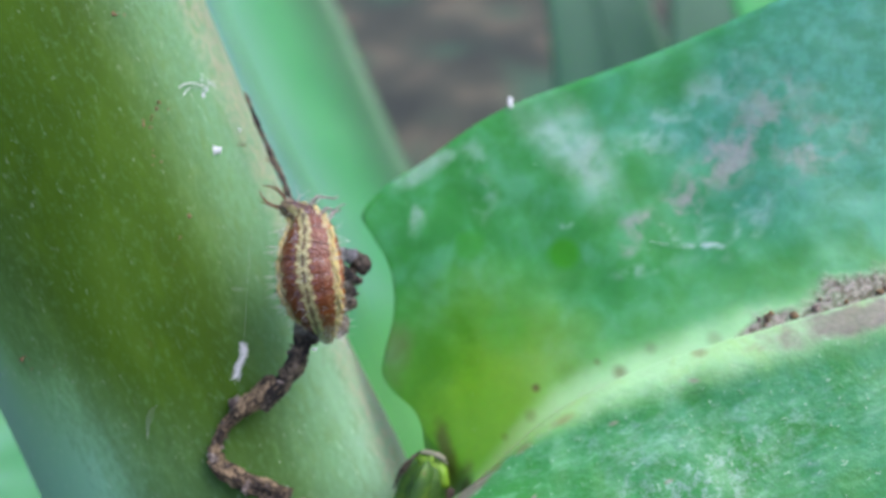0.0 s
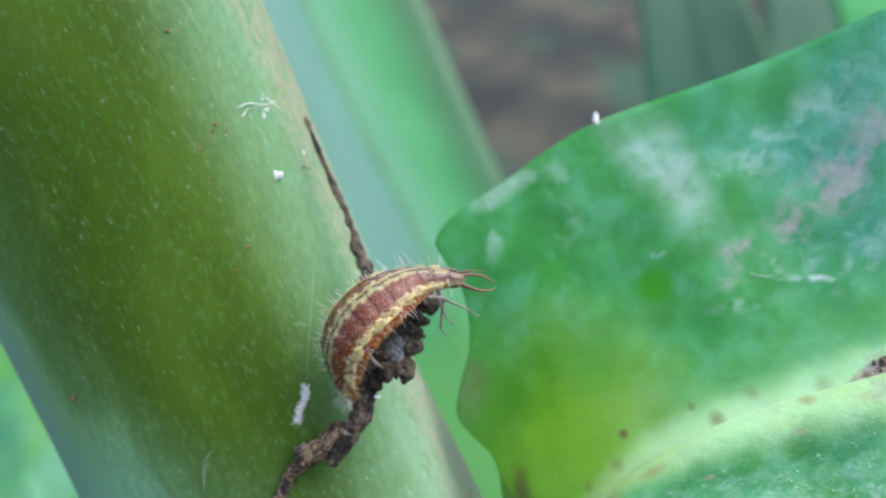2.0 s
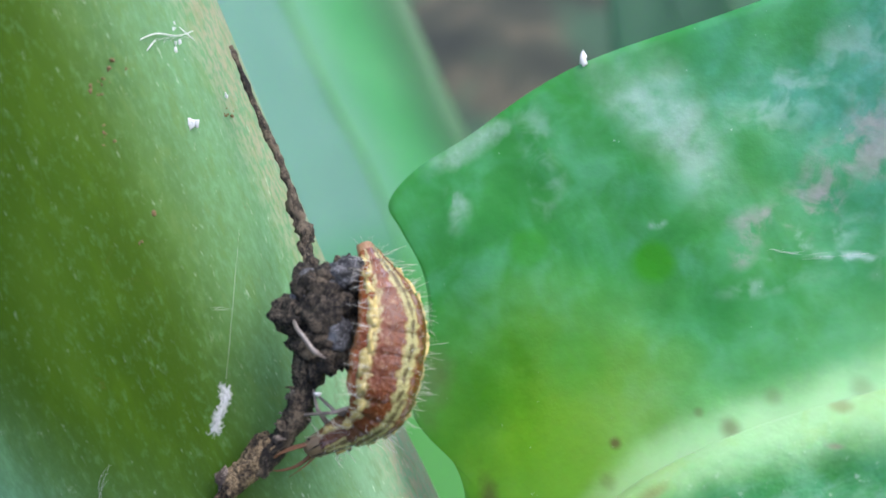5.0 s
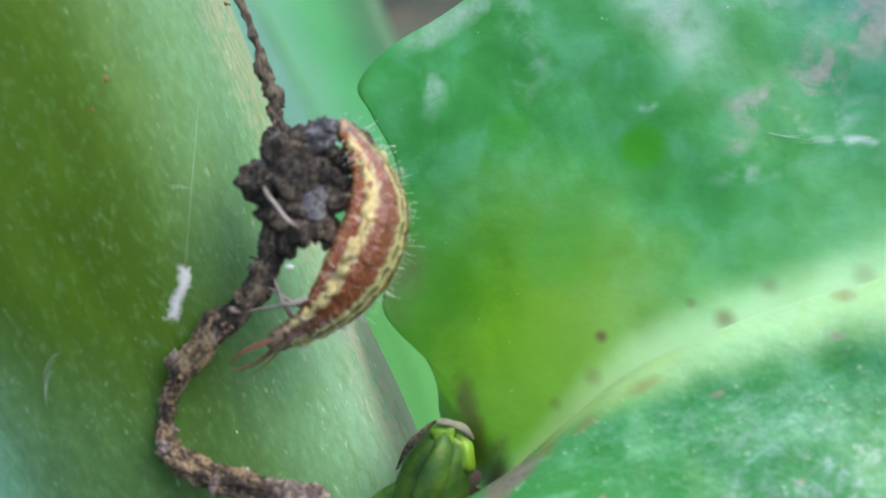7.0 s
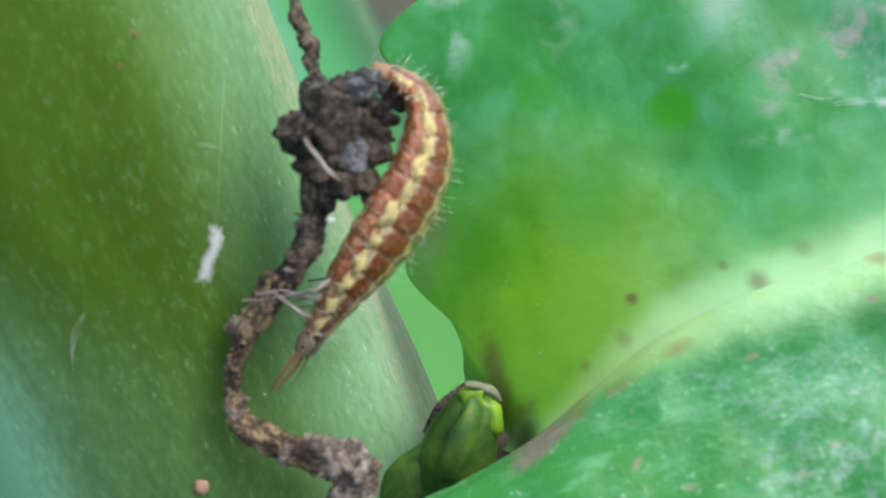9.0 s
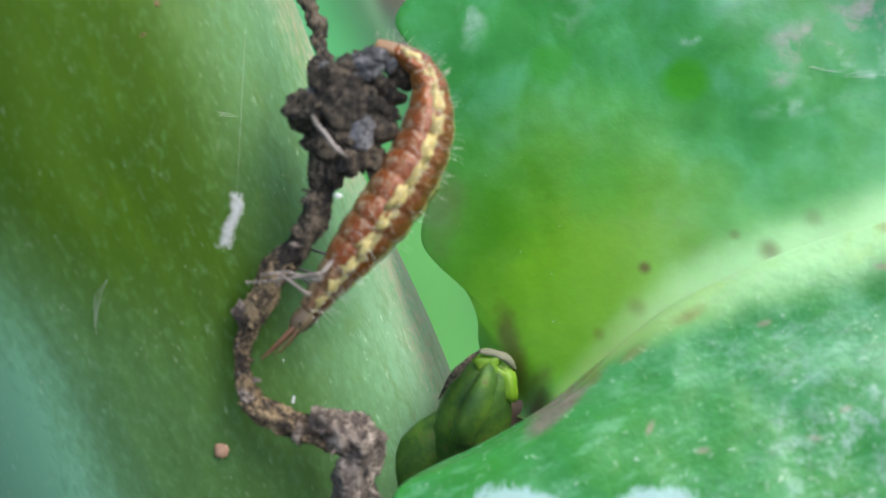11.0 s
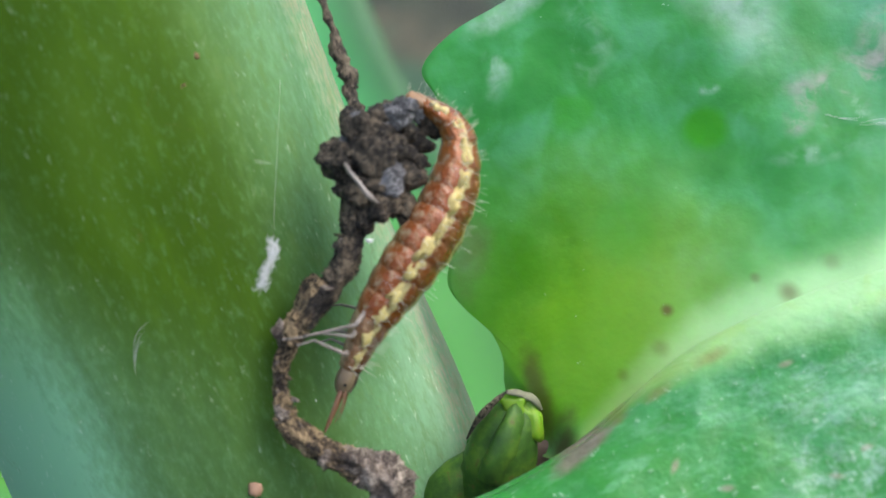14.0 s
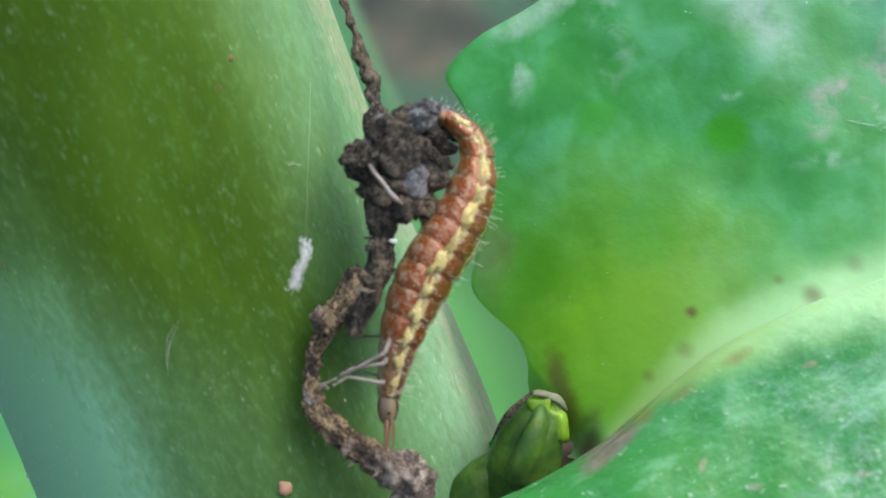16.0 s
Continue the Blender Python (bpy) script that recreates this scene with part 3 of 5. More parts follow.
def spline(points, u):
    """A Catmull-Rom point at u in 0..1 along a list of points."""
    p = [Vector(q) for q in points]
    k = u * (len(p) - 1)
    i = min(int(k), len(p) - 2)
    f = k - i
    a, b, c, d = p[max(i - 1, 0)], p[i], p[i + 1], p[min(i + 2, len(p) - 1)]
    return 0.5 * (2 * b + (c - a) * f + (2 * a - 5 * b + 4 * c - d) * f * f + (3 * b - a - 3 * c + d) * f ** 3)


def tube(points, radii, rings, sides=12, rough=0.0, seed=0.0, flat=1.0, grain=1.5):
    """A closed tube along a spline; radii at even steps along it; rough: knobbliness as a share of the radius."""
    verts, faces = [], []
    side = None
    for i in range(rings + 1):
        u = i / rings
        c = spline(points, u)
        t = (spline(points, min(u + 0.01, 1)) - spline(points, max(u - 0.01, 0))).normalized()
        if side is None:
            side = t.orthogonal().normalized()
        side = (side - t * side.dot(t)).normalized()
        up = t.cross(side)
        r = spline([(q, 0, 0) for q in radii], u).x
        for j in range(sides):
            a = 2 * math.pi * j / sides
            q = math.cos(a) * side + math.sin(a) * flat * up
            k = 1.0
            if rough:
                k += rough * noise.noise((c + q * r) * grain + Vector((seed, 0, 0))) + 0.5 * rough * noise.noise((c + q * r) * grain * 3.1 + Vector((0, seed, 0)))
            verts.append(c + q * r * k)
    for i in range(rings):
        for j in range(sides):
            a, b = i * sides + j, i * sides + (j + 1) % sides
            faces.append((a, b, b + sides, a + sides))
    for c, ring in ((spline(points, 0), 0), (spline(points, 1), rings)):
        verts.append(c)
        for j in range(sides):
            a, b = ring * sides + j, ring * sides + (j + 1) % sides
            faces.append((b, a, len(verts) - 1) if ring == 0 else (a, b, len(verts) - 1))
    return verts, faces


def bark_tube(points, radii, rings, sides, seed, flat=0.85):
    """A dried length: lengthwise wrinkles, shrunken knots and fine crumbs over a tube."""
    verts, faces = tube(points, radii, rings, sides, 0.0, 0.0, flat)
    run = 0.0
    for i in range(rings + 1):
        c = spline(points, i / rings)
        run += (c - spline(points, max(0, i - 1) / rings)).length
        for j in range(sides):
            a = 2 * math.pi * j / sides
            p = verts[i * sides + j]
            k = 0.9 + 0.26 * noise.noise(p * 1.9 + Vector((seed, 0, 0))) + 0.42 * noise.noise(Vector((math.cos(a) * 2.2 + seed, math.sin(a) * 2.2, run * 1.3)))
            k += 0.2 * abs(noise.noise(p * 6.5 + Vector((0, seed, 0)))) + 0.14 * noise.noise(p * 14)
            verts[i * sides + j] = c + (p - c) * k
    return verts, faces


def join(*pieces):
    verts, faces = [], []
    for v, f in pieces:
        k = len(verts)
        verts += v
        faces += [tuple(i + k for i in q) for q in f]
    return verts, faces


def sheet(rail_a, rail_b, nu, nv, thick, bulge, ripple=0.0, seed=0.0, grain=0.35, round_rib=1, even_out=0):
    """A leaf blade between two rails, with two faces and a rounded rim; bulge(u, v) pushes it away from the lens."""
    grid = []
    for i in range(nu + 1):
        u = i / nu
        a, b = spline(rail_a, u), spline(rail_b, u)
        row = []
        width = (b - a).length
        for j in range(nv + 1):
            v = (j / nv) ** (1.5 if round_rib else 1.0)
            p = a.lerp(b, v)
            p.y += bulge(u, v, width) + ripple * min(1, 4 * v) * min(1, width / 9) * (noise.noise(p * grain + Vector((seed, 0, 0))) + 0.4 * noise.noise(p * grain * 2.7))
            row.append(p)
        grid.append(row)
    # away from the rib the sheet takes one smooth depth over x and z
    if even_out:
        terms = lambda p: (1.0, p.x, p.z, p.x * p.x, p.x * p.z, p.z * p.z)
        far = [p for i in range(nu // 6, nu * 3 // 4) for p in grid[i][8:]]
        fit = np.linalg.lstsq(np.array([terms(p) for p in far]), np.array([p.y for p in far]), rcond=None)[0]
        for i in range(nu * 3 // 4 + 1):
            for j in range(1, nv + 1):
                p = grid[i][j]
                k = min(1, max(0, ((p - grid[i][0]).length - 0.4) / 3.2)) * min(1, max(0, (i / nu - 0.05) / 0.12)) * min(1, max(0, (0.75 - i / nu) / 0.2))
                k = k * k * (3 - 2 * k)
                p.y += (sum(a * b for a, b in zip(fit, terms(p))) - p.y) * k * even_out
    verts, faces, uvs = [], [], []
    n = (nu + 1) * (nv + 1)
    for back in (0, 1):
        for i in range(nu + 1):
            for j in range(nv + 1):
                rim = min(1.0, 0.15 + 5 * min(1 - j / nv, 2 * i / nu))
                verts.append(grid[i][j] + Vector((0, thick * (0.1 + 0.9 * rim) if back else 0.0, 0)))
                uvs.append((i / nu, (j / nv) ** (1.5 if round_rib else 1.0)))
    w = nv + 1
    for i in range(nu):
        for j in range(nv):
            a = i * w + j
            faces.append((a, a + 1, a + w + 1, a + w))
            faces.append((n + a, n + a + w, n + a + w + 1, n + a + 1))
    loop = [j for j in range(nv + 1)] + [i * w + nv for i in range(1, nu + 1)] + [nu * w + j for j in range(nv - 1, -1, -1)] + [i * w for i in range(nu - 1, 0, -1)]
    for a, b in zip(loop, loop[1:] + loop[:1]):
        faces.append((b, a, n + a, n + b))
    return verts, faces, uvs


def lump(centre, radius, seed, squash=(1, 1, 1), rough=0.35, rings=7, sides=10):
    verts, faces = [], []
    c = Vector(centre)
    for i in range(rings + 1):
        th = math.pi * i / rings
        for j in range(sides):
            a = 2 * math.pi * j / sides
            d = Vector((math.sin(th) * math.cos(a), math.sin(th) * math.sin(a), math.cos(th)))
            k = radius * (1 + rough * noise.noise(d * 1.6 + Vector((seed * 7.3, seed, 0))))
            verts.append(c + Vector((d.x * squash[0], d.y * squash[1], d.z * squash[2])) * k)
    for i in range(rings):
        for j in range(sides):
            a, b = i * sides + j, i * sides + (j + 1) % sides
            faces.append((a, a + sides, b + sides, b))
    return verts, faces


def crumb(centre, radius, seed, rings=16, sides=22):
    """An uneven crumb of dirt: a squashed lump with hollows and a rough skin."""
    verts, faces = lump((0, 0, 0), 1.0, seed, (1 + 0.25 * math.sin(seed * 3.1), 0.9, 1 + 0.25 * math.cos(seed * 2.3)), 0.3, rings, sides)
    off = Vector((seed * 5.1, seed * 1.7, 0))
    out = []
    for p in verts:
        k = 1 + 0.22 * noise.noise(p * 1.9 + off) + 0.12 * noise.noise(p * 4.3 + off) + 0.08 * noise.noise(p * 9.5 + off)
        out.append(Vector(centre) + p * radius * k)
    return out, faces


# ---- ground ----
def build_ground():
    n = 60
    verts, faces = [], []
    for i in range(n + 1):
        for j in range(n + 1):
            fx, fy = 2 * i / n - 1, 2 * j / n - 1
            x, y = math.copysign(abs(fx) ** 5, fx) * 300 + fx * 0.6, math.copysign(abs(fy) ** 5, fy) * 300 + fy * 0.6 + 0.3
            h = 0.012 * noise.noise(Vector((x * 9, y * 9, 0))) if abs(x) + abs(y) < 3 else 0
            verts.append((x, y, h - 0.008))
            faces += [(i * (n + 1) + j, (i + 1) * (n + 1) + j, (i + 1) * (n + 1) + j + 1, i * (n + 1) + j + 1)] if i < n and j < n else []
    me = bpy.data.meshes.new("ground")
    me.from_pydata(verts, [], faces)
    me.materials.append(M_SOIL)
    tagged(new("ground", me), "brown crumbly garden soil under the plant", "ground", kind="structure")


# ---- plant ----
STEM_AXIS = Vector((-11.43, 37.22, 0))


def stem_at(z):
    return STEM_AXIS + Vector((-0.389, -0.262, 1.0)) * z


def stem_radius(z):
    return max(6.4, 7.12 + 0.02 * z) + 0.5 * math.exp(-((z + 9) / 5) ** 2)


def stem_surface(x, z):
    """The point on the stem's near side at x and z."""
    best, y = None, 20.0
    while y < 45:
        p = Vector((x, y, z))
        q = stem_at(0)
        d = (p - q) - STEM_DIR * (p - q).dot(STEM_DIR)
        if d.length <= stem_radius(z):
            return p
        y += 0.05
    return Vector((x, 37, z))


def build_stem():
    stem = thing("plant_stem", STEM_AXIS, "thick pale green stem with waxy bloom and rusty specks", "plant stem")
    verts, faces = [], []
    zs = [-212, -150, -100, -70, -50, -40] + [-32 + 0.8 * i for i in range(90)] + [42, 50, 65, 80]
    sides = 96
    for z in zs:
        c, r = stem_at(z), stem_radius(z)
        for j in range(sides):
            a = 2 * math.pi * j / sides
            d = math.cos(a) * STEM_SIDE + math.sin(a) * STEM_BACK
            k = 1 + 0.012 * noise.noise(Vector((math.cos(a) * 1.6, math.sin(a) * 1.6, z * 0.06))) + 0.004 * noise.noise(Vector((math.cos(a) * 9, math.sin(a) * 9, z * 0.2)))
            verts.append(c + d * r * k)
    for i in range(len(zs) - 1):
        for j in range(sides):
            a, b = i * sides + j, i * sides + (j + 1) % sides
            faces.append((a, b, b + sides, a + sides))
    faces.append(tuple((len(zs) - 1) * sides + j for j in range(sides)))
    faces.append(tuple(reversed(range(sides))))
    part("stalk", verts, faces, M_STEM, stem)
    return stem


RIB = [(-2.3, 38.4, -8.8), (0.2, 35.4, -6.9), (1.5, 33.6, -6.75), (2.0, 33.1, -6.15), (2.6, 33.0, -5.5), (3.2, 32.9, -4.88), (3.9, 32.75, -4.2), (4.8, 32.6, -3.45),
       (5.9, 32.45, -2.8), (7.3, 32.25, -2.1), (9.0, 32.1, -1.45), (11.6, 31.8, -0.65), (16.5, 31.4, 0.7), (26, 31.1, 3.3), (38, 31.6, 6.2)]
RIM = [(-2.5, 38.5, -8.2), (-0.35, 35.8, -5.6), (-0.2, 35.5, -4.6), (-0.28, 35.5, -3.85), (-0.7, 35.6, -3.1), (-1.35, 35.75, -2.6), (-1.92, 35.9, -1.85), (-1.8, 36.0, -0.8), (-1.42, 36.3, 0.8), (-1.6, 36.8, 2.6),
       (-2.4, 37.2, 4.1), (-2.82, 37.5, 5.0), (-1.9, 37.35, 6.1), (-0.2, 37.1, 7.1), (3.4, 36.5, 9.25), (9.4, 35.6, 11.1), (16.8, 34.3, 13.9), (26, 33.5, 18), (38, 34, 22)]
CREST = [(x, y - 0.03, z + 0.05) for x, y, z in RIB[2:]]
LOBE = [(-0.8, 32.0, -7.4), (-2.2, 31.0, -7.95), (-2.45, 30.7, -8.5), (-2.3, 30.4, -9.2), (-1.4, 30.0, -10.0), (0.5, 29.6, -11), (3, 29.2, -12.2), (6, 28.8, -13), (9, 28.7, -13.6), (12, 28.6, -14),
        (17, 28.6, -14), (26, 29, -12), (38, 30, -8)]


def ridge(w, width, middle=0.0):
    """The rib's swelling, middle millimetres from the seam."""
    return -0.5 * math.exp(-((w * width - middle) / 1.05) ** 2)


def build_leaf():
    leaf = thing("leaf", LEAF_BASE, "fleshy blue-green leaf with yellow base, pale midrib and brown scars", "leaf")
    v, f, uv = sheet(RIB, RIM, 150, 56, 0.45, lambda u, w, k: 0.4 * math.sin(math.pi * w) * min(1, k / 9) + ridge(w, k, -0.8), 0.22, 3.0, 0.24, even_out=0.85)
    blade_points = v[: len(v) // 2]
    part("upper_blade", v, f, M_LEAF, leaf, uvs=uv)
    v, f, uv = sheet(CREST, LOBE, 130, 56, 0.6, lambda u, w, k: -1.2 * math.sin(math.pi * w) * min(1, k / 9) + ridge(w, k, 0.8), 0.22, 9.0)
    part("lower_lobe", v, f, M_LOBE, leaf, "green basal lobe with painted white gloss patches", uvs=uv)
    v, f = tube([(-6.0, 41, -13), (-3.8, 39.6, -10.4), (-1.6, 37.9, -8.9), (0.2, 36.4, -7.6)], (1.6, 1.4, 1.1, 0.5), 24, 16, 0.05)
    part("leaf_stalk", v, f, M_LEAF, leaf, uvs=[(0, 0.0)] * len(v))

    def on_blade(x, z):
        """The nearest place on the blade's face, a hair in front of it."""
        near = sorted(blade_points, key=lambda p: (p.x - x) ** 2 + (p.z - z) ** 2)[:4]
        share = [1 / (0.01 + math.hypot(p.x - x, p.z - z)) for p in near]
        return Vector((x, sum(p.y * k for p, k in zip(near, share)) / sum(share) - 0.06, z))

    web = thing("web_scrap", on_blade(9.4, 3.05), "torn white scrap of cobweb lying on the leaf", "cobweb")
    main = [(8.9, 3.25), (9.3, 3.12), (9.8, 3.0), (10.4, 3.02), (11.0, 2.98), (11.6, 2.92)]
    for i in range(9):
        u = random.uniform(0, 0.85)
        line, off, lift, pace = [], random.uniform(-0.08, 0.08), random.uniform(-0.1, 0.14), random.uniform(0.06, 0.1)
        for k in range(4):
            p = spline([(x, z, 0) for x, z in main], min(1, u + k * pace))
            line.append(on_blade(p.x, p.y + off + lift * k * 0.33 + random.uniform(-0.02, 0.02)))
        part("thread", *tube(line, (0.003, 0.007, 0.006, 0.002), 10, 4, 0.6, i), M_SILK, web)
    for i in range(26):
        u = random.uniform(0, 1) ** 0.8
        p = on_blade(12.2 + 9 * u, 0.05 + 2.6 * u + random.uniform(-0.3, 0.25) - 0.9 * u * random.random())
        part("scab_crumb", *crumb(p, random.uniform(0.05, 0.15), i + 70.0, 7, 9), (M_PALE_BARK, M_BARK, M_RUST)[i % 3], leaf, "crumb of dry brown scab")
    for i, (x, z, r) in enumerate(((3.62, 9.42, 0.2),)):
        p = on_blade(x, z)
        v, f = lump(p, r * 0.7, i + 40.0, (1, 0.4, 1.4), 1.1, 6, 9)
        part("wax_fleck", v, f, M_SILK, leaf, "tiny white wax fleck")
    return leaf


def build_bud():
    bud = thing("axillary_bud", (-0.2, 34.6, -7.5), "small green bud with dark withered tip in the leaf axil", "bud")
    v, f = tube([(-0.9, 36.5, -9.5), (-0.5, 34.9, -8.0), (-0.25, 34.2, -6.6), (0.0, 34.0, -5.6), (0.1, 34.1, -4.95)], (1.3, 1.15, 1.05, 0.8, 0.3), 26, 20, 0.08, 2.0)
    part("green_scale", v, f, M_BUD, bud)
    v, f = lump((0.5, 33.7, -5.72), 0.62, 5.0, (0.55, 0.45, 1.1), 0.6, 14, 18)
    part("bright_scale", v, f, M_BUD_BRIGHT, bud, "yellow-green inner bud scale")
    v, f = lump((0.02, 33.5, -5.12), 0.34, 8.0, (1.0, 0.5, 0.95), 0.7, 12, 16)
    part("inner_scale", v, f, M_BUD_BRIGHT, bud, "yellowish scale under the withered tip")
    v, f = tube([(-0.55, 33.65, -7.3), (-0.2, 33.3, -6.3), (0.05, 33.3, -5.5), (0.12, 33.5, -5.1)], (0.6, 0.6, 0.4, 0.08), 22, 14, 0.12, 5.0, 0.6)
    part("keel", v, f, M_BUD, bud, "dark green pointed fold on the bud")
    v, f = tube([(-1.3, 33.9, -6.2), (-1.0, 33.5, -5.6), (-0.6, 33.25, -5.1), (-0.15, 33.3, -4.72)], (0.04, 0.14, 0.17, 0.06), 26, 10, 0.6, 7.0, 0.5)
    part("withered_tip", v, f, M_DARK_BARK, bud, "dark brown withered rim of the bud")
    v, f = tube([(-0.2, 33.3, -4.75), (0.2, 33.4, -4.8), (0.6, 33.6, -5.0), (0.85, 33.8, -5.3)], (0.07, 0.13, 0.15, 0.05), 20, 10, 0.5, 3.0, 0.6)
    part("dry_edge", v, f, M_DRY_EDGE, bud, "pale grey dry edge")
    v, f = lump((0.95, 34.7, -6.9), 0.95, 9.0, (0.75, 0.7, 1.3), 0.7, 12, 16)
    part("withered_scale", v, f, M_AXIL, bud, "dark shrivelled scale beside the leaf's midrib")
    v, f = tube([(-2.6, 36.5, -9.6), (-1.9, 35.2, -8.4), (-1.3, 34.8, -7.4), (-0.9, 34.9, -6.6)], (1.2, 1.0, 0.7, 0.2), 20, 16, 0.06, 2.0)
    part("outer_scale", v, f, M_BUD, bud, "pale green outer bud scale")
    return bud


def blade(name, line, widths, tilt, material, label, parent_kind="leaf", fold=0.25):
    """A far leaf: a folded blade about a line, with a midrib."""
    base = line[0]
    ob = thing(name, base, label, parent_kind)
    a, b = [], []
    t = Vector(tilt).normalized()
    for p, w in zip(line, widths):
        a.append(Vector(p) - t * w)
        b.append(Vector(p) + t * w)
    v, f, uv = sheet(a, b, 40, 16, 0.15, lambda u, w, k: fold * abs(w - 0.5) * 6, 0.6, 4.0, 0.1, 0)
    part("blade", v, f, material, ob, uvs=uv)
    v, f = tube(line, [0.4] * len(line), 30, 8)
    part("midrib", v, f, material, ob)
    return ob


def build_far_plants():
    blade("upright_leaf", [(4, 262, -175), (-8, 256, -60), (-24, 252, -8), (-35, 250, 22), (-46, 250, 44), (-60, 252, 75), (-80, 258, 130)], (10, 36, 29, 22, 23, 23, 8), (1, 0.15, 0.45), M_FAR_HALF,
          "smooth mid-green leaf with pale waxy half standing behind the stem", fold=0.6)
    blade("low_leaf", [(-60, 200, -140), (-84, 200, -70), (-100, 200, -25), (-125, 200, 20)], (10, 34, 38, 20), (0.8, 0.1, 0.5), M_LOW_GREEN, "bright green leaf low behind the stem")
    blade("blue_leaf", [(42, 290, -190), (36, 280, 10), (30, 270, 56), (18, 272, 110)], (8, 14, 15, 6), (1, 0.1, 0.1), M_FAR_TEAL, "blue-green leaf far behind, out of focus", fold=0.02)
    blade("bright_leaf", [(110, 290, -190), (84, 262, 30), (68, 250, 66), (50, 252, 120)], (10, 16, 14, 6), (1, 0.2, 0.3), M_FAR_GREEN, "bright green leaf behind the blue-green leaf")
    blade("dark_leaf", [(60, 420, -230), (80, 400, 20), (84, 395, 95), (70, 400, 160)], (10, 26, 26, 10), (1, 0.1, 0.2), M_FAR_TEAL, "dark blue-green leaf in the distance", fold=0.02)


# ---- dried stalk with the clump of debris ----
CLUMP_LOW = Vector((-4.29, 31.20, 0.61))
MIDDLE = Vector((-5.81, 31.10, -1.88))
ELBOW = Vector((-7.45, 31.20, -4.89))
KNEE = Vector((-3.55, 31.30, -6.75))
TOP = [(-4.02, 31.40, 1.05), (-4.36, 31.20, 0.28), (-4.53, 31.20, -0.39), (-4.81, 31.10, -0.94), (-5.26, 31.10, -1.44), (-5.81, 31.10, -1.94), (-6.15, 31.10, -2.49)]
UPPER = [(-5.70, 31.10, -1.77), (-6.09, 31.10, -2.16), (-6.81, 31.20, -2.99), (-7.19, 31.20, -3.66), (-7.37, 31.20, -4.24), (-7.40, 31.20, -4.94)]
LOWER = [(-7.37, 31.20, -4.61), (-7.26, 31.20, -5.22), (-6.82, 31.20, -5.55), (-6.05, 31.20, -5.89), (-5.27, 31.20, -6.11), (-4.44, 31.25, -6.34)]


def barked(name, points, radii, rings, seed, material, parent, label, origin):
    """A shrunken length of bark: a ridged tube as one part, with flakes and stubs as its own parts."""
    ob = mesh_object(name, *bark_tube(points, radii, rings * 2, 30, seed), material, parent, label, shift=origin)
    n = rings // 5
    for i in range(n):
        u = (i + random.random()) / n
        r = spline([(q, 0, 0) for q in radii], u).x
        a = random.uniform(0, 2 * math.pi)
        p = spline(points, u) + Vector((math.cos(a), -abs(math.sin(a)) * 0.9, math.sin(a) * 0.4)) * r * 0.85
        if i % 3 == 0:
            q = p + (p - spline(points, u)) * random.uniform(0.5, 1.1) + Vector((0, 0, random.uniform(-0.2, 0.1)))
            v, f = tube([p, q], (0.0777, 0.0222), 4, 6, 0.5, i)
        else:
            v, f = lump(p, random.uniform(0.25, 0.55) * r, seed + i, (random.uniform(0.5, 1.5), 0.7, random.uniform(0.5, 1.7)), 1.2, 6, 8)
        mesh_object("bark_flake", v, f, material if i % 2 else M_PALE_BARK, ob, shift=origin)
    return ob


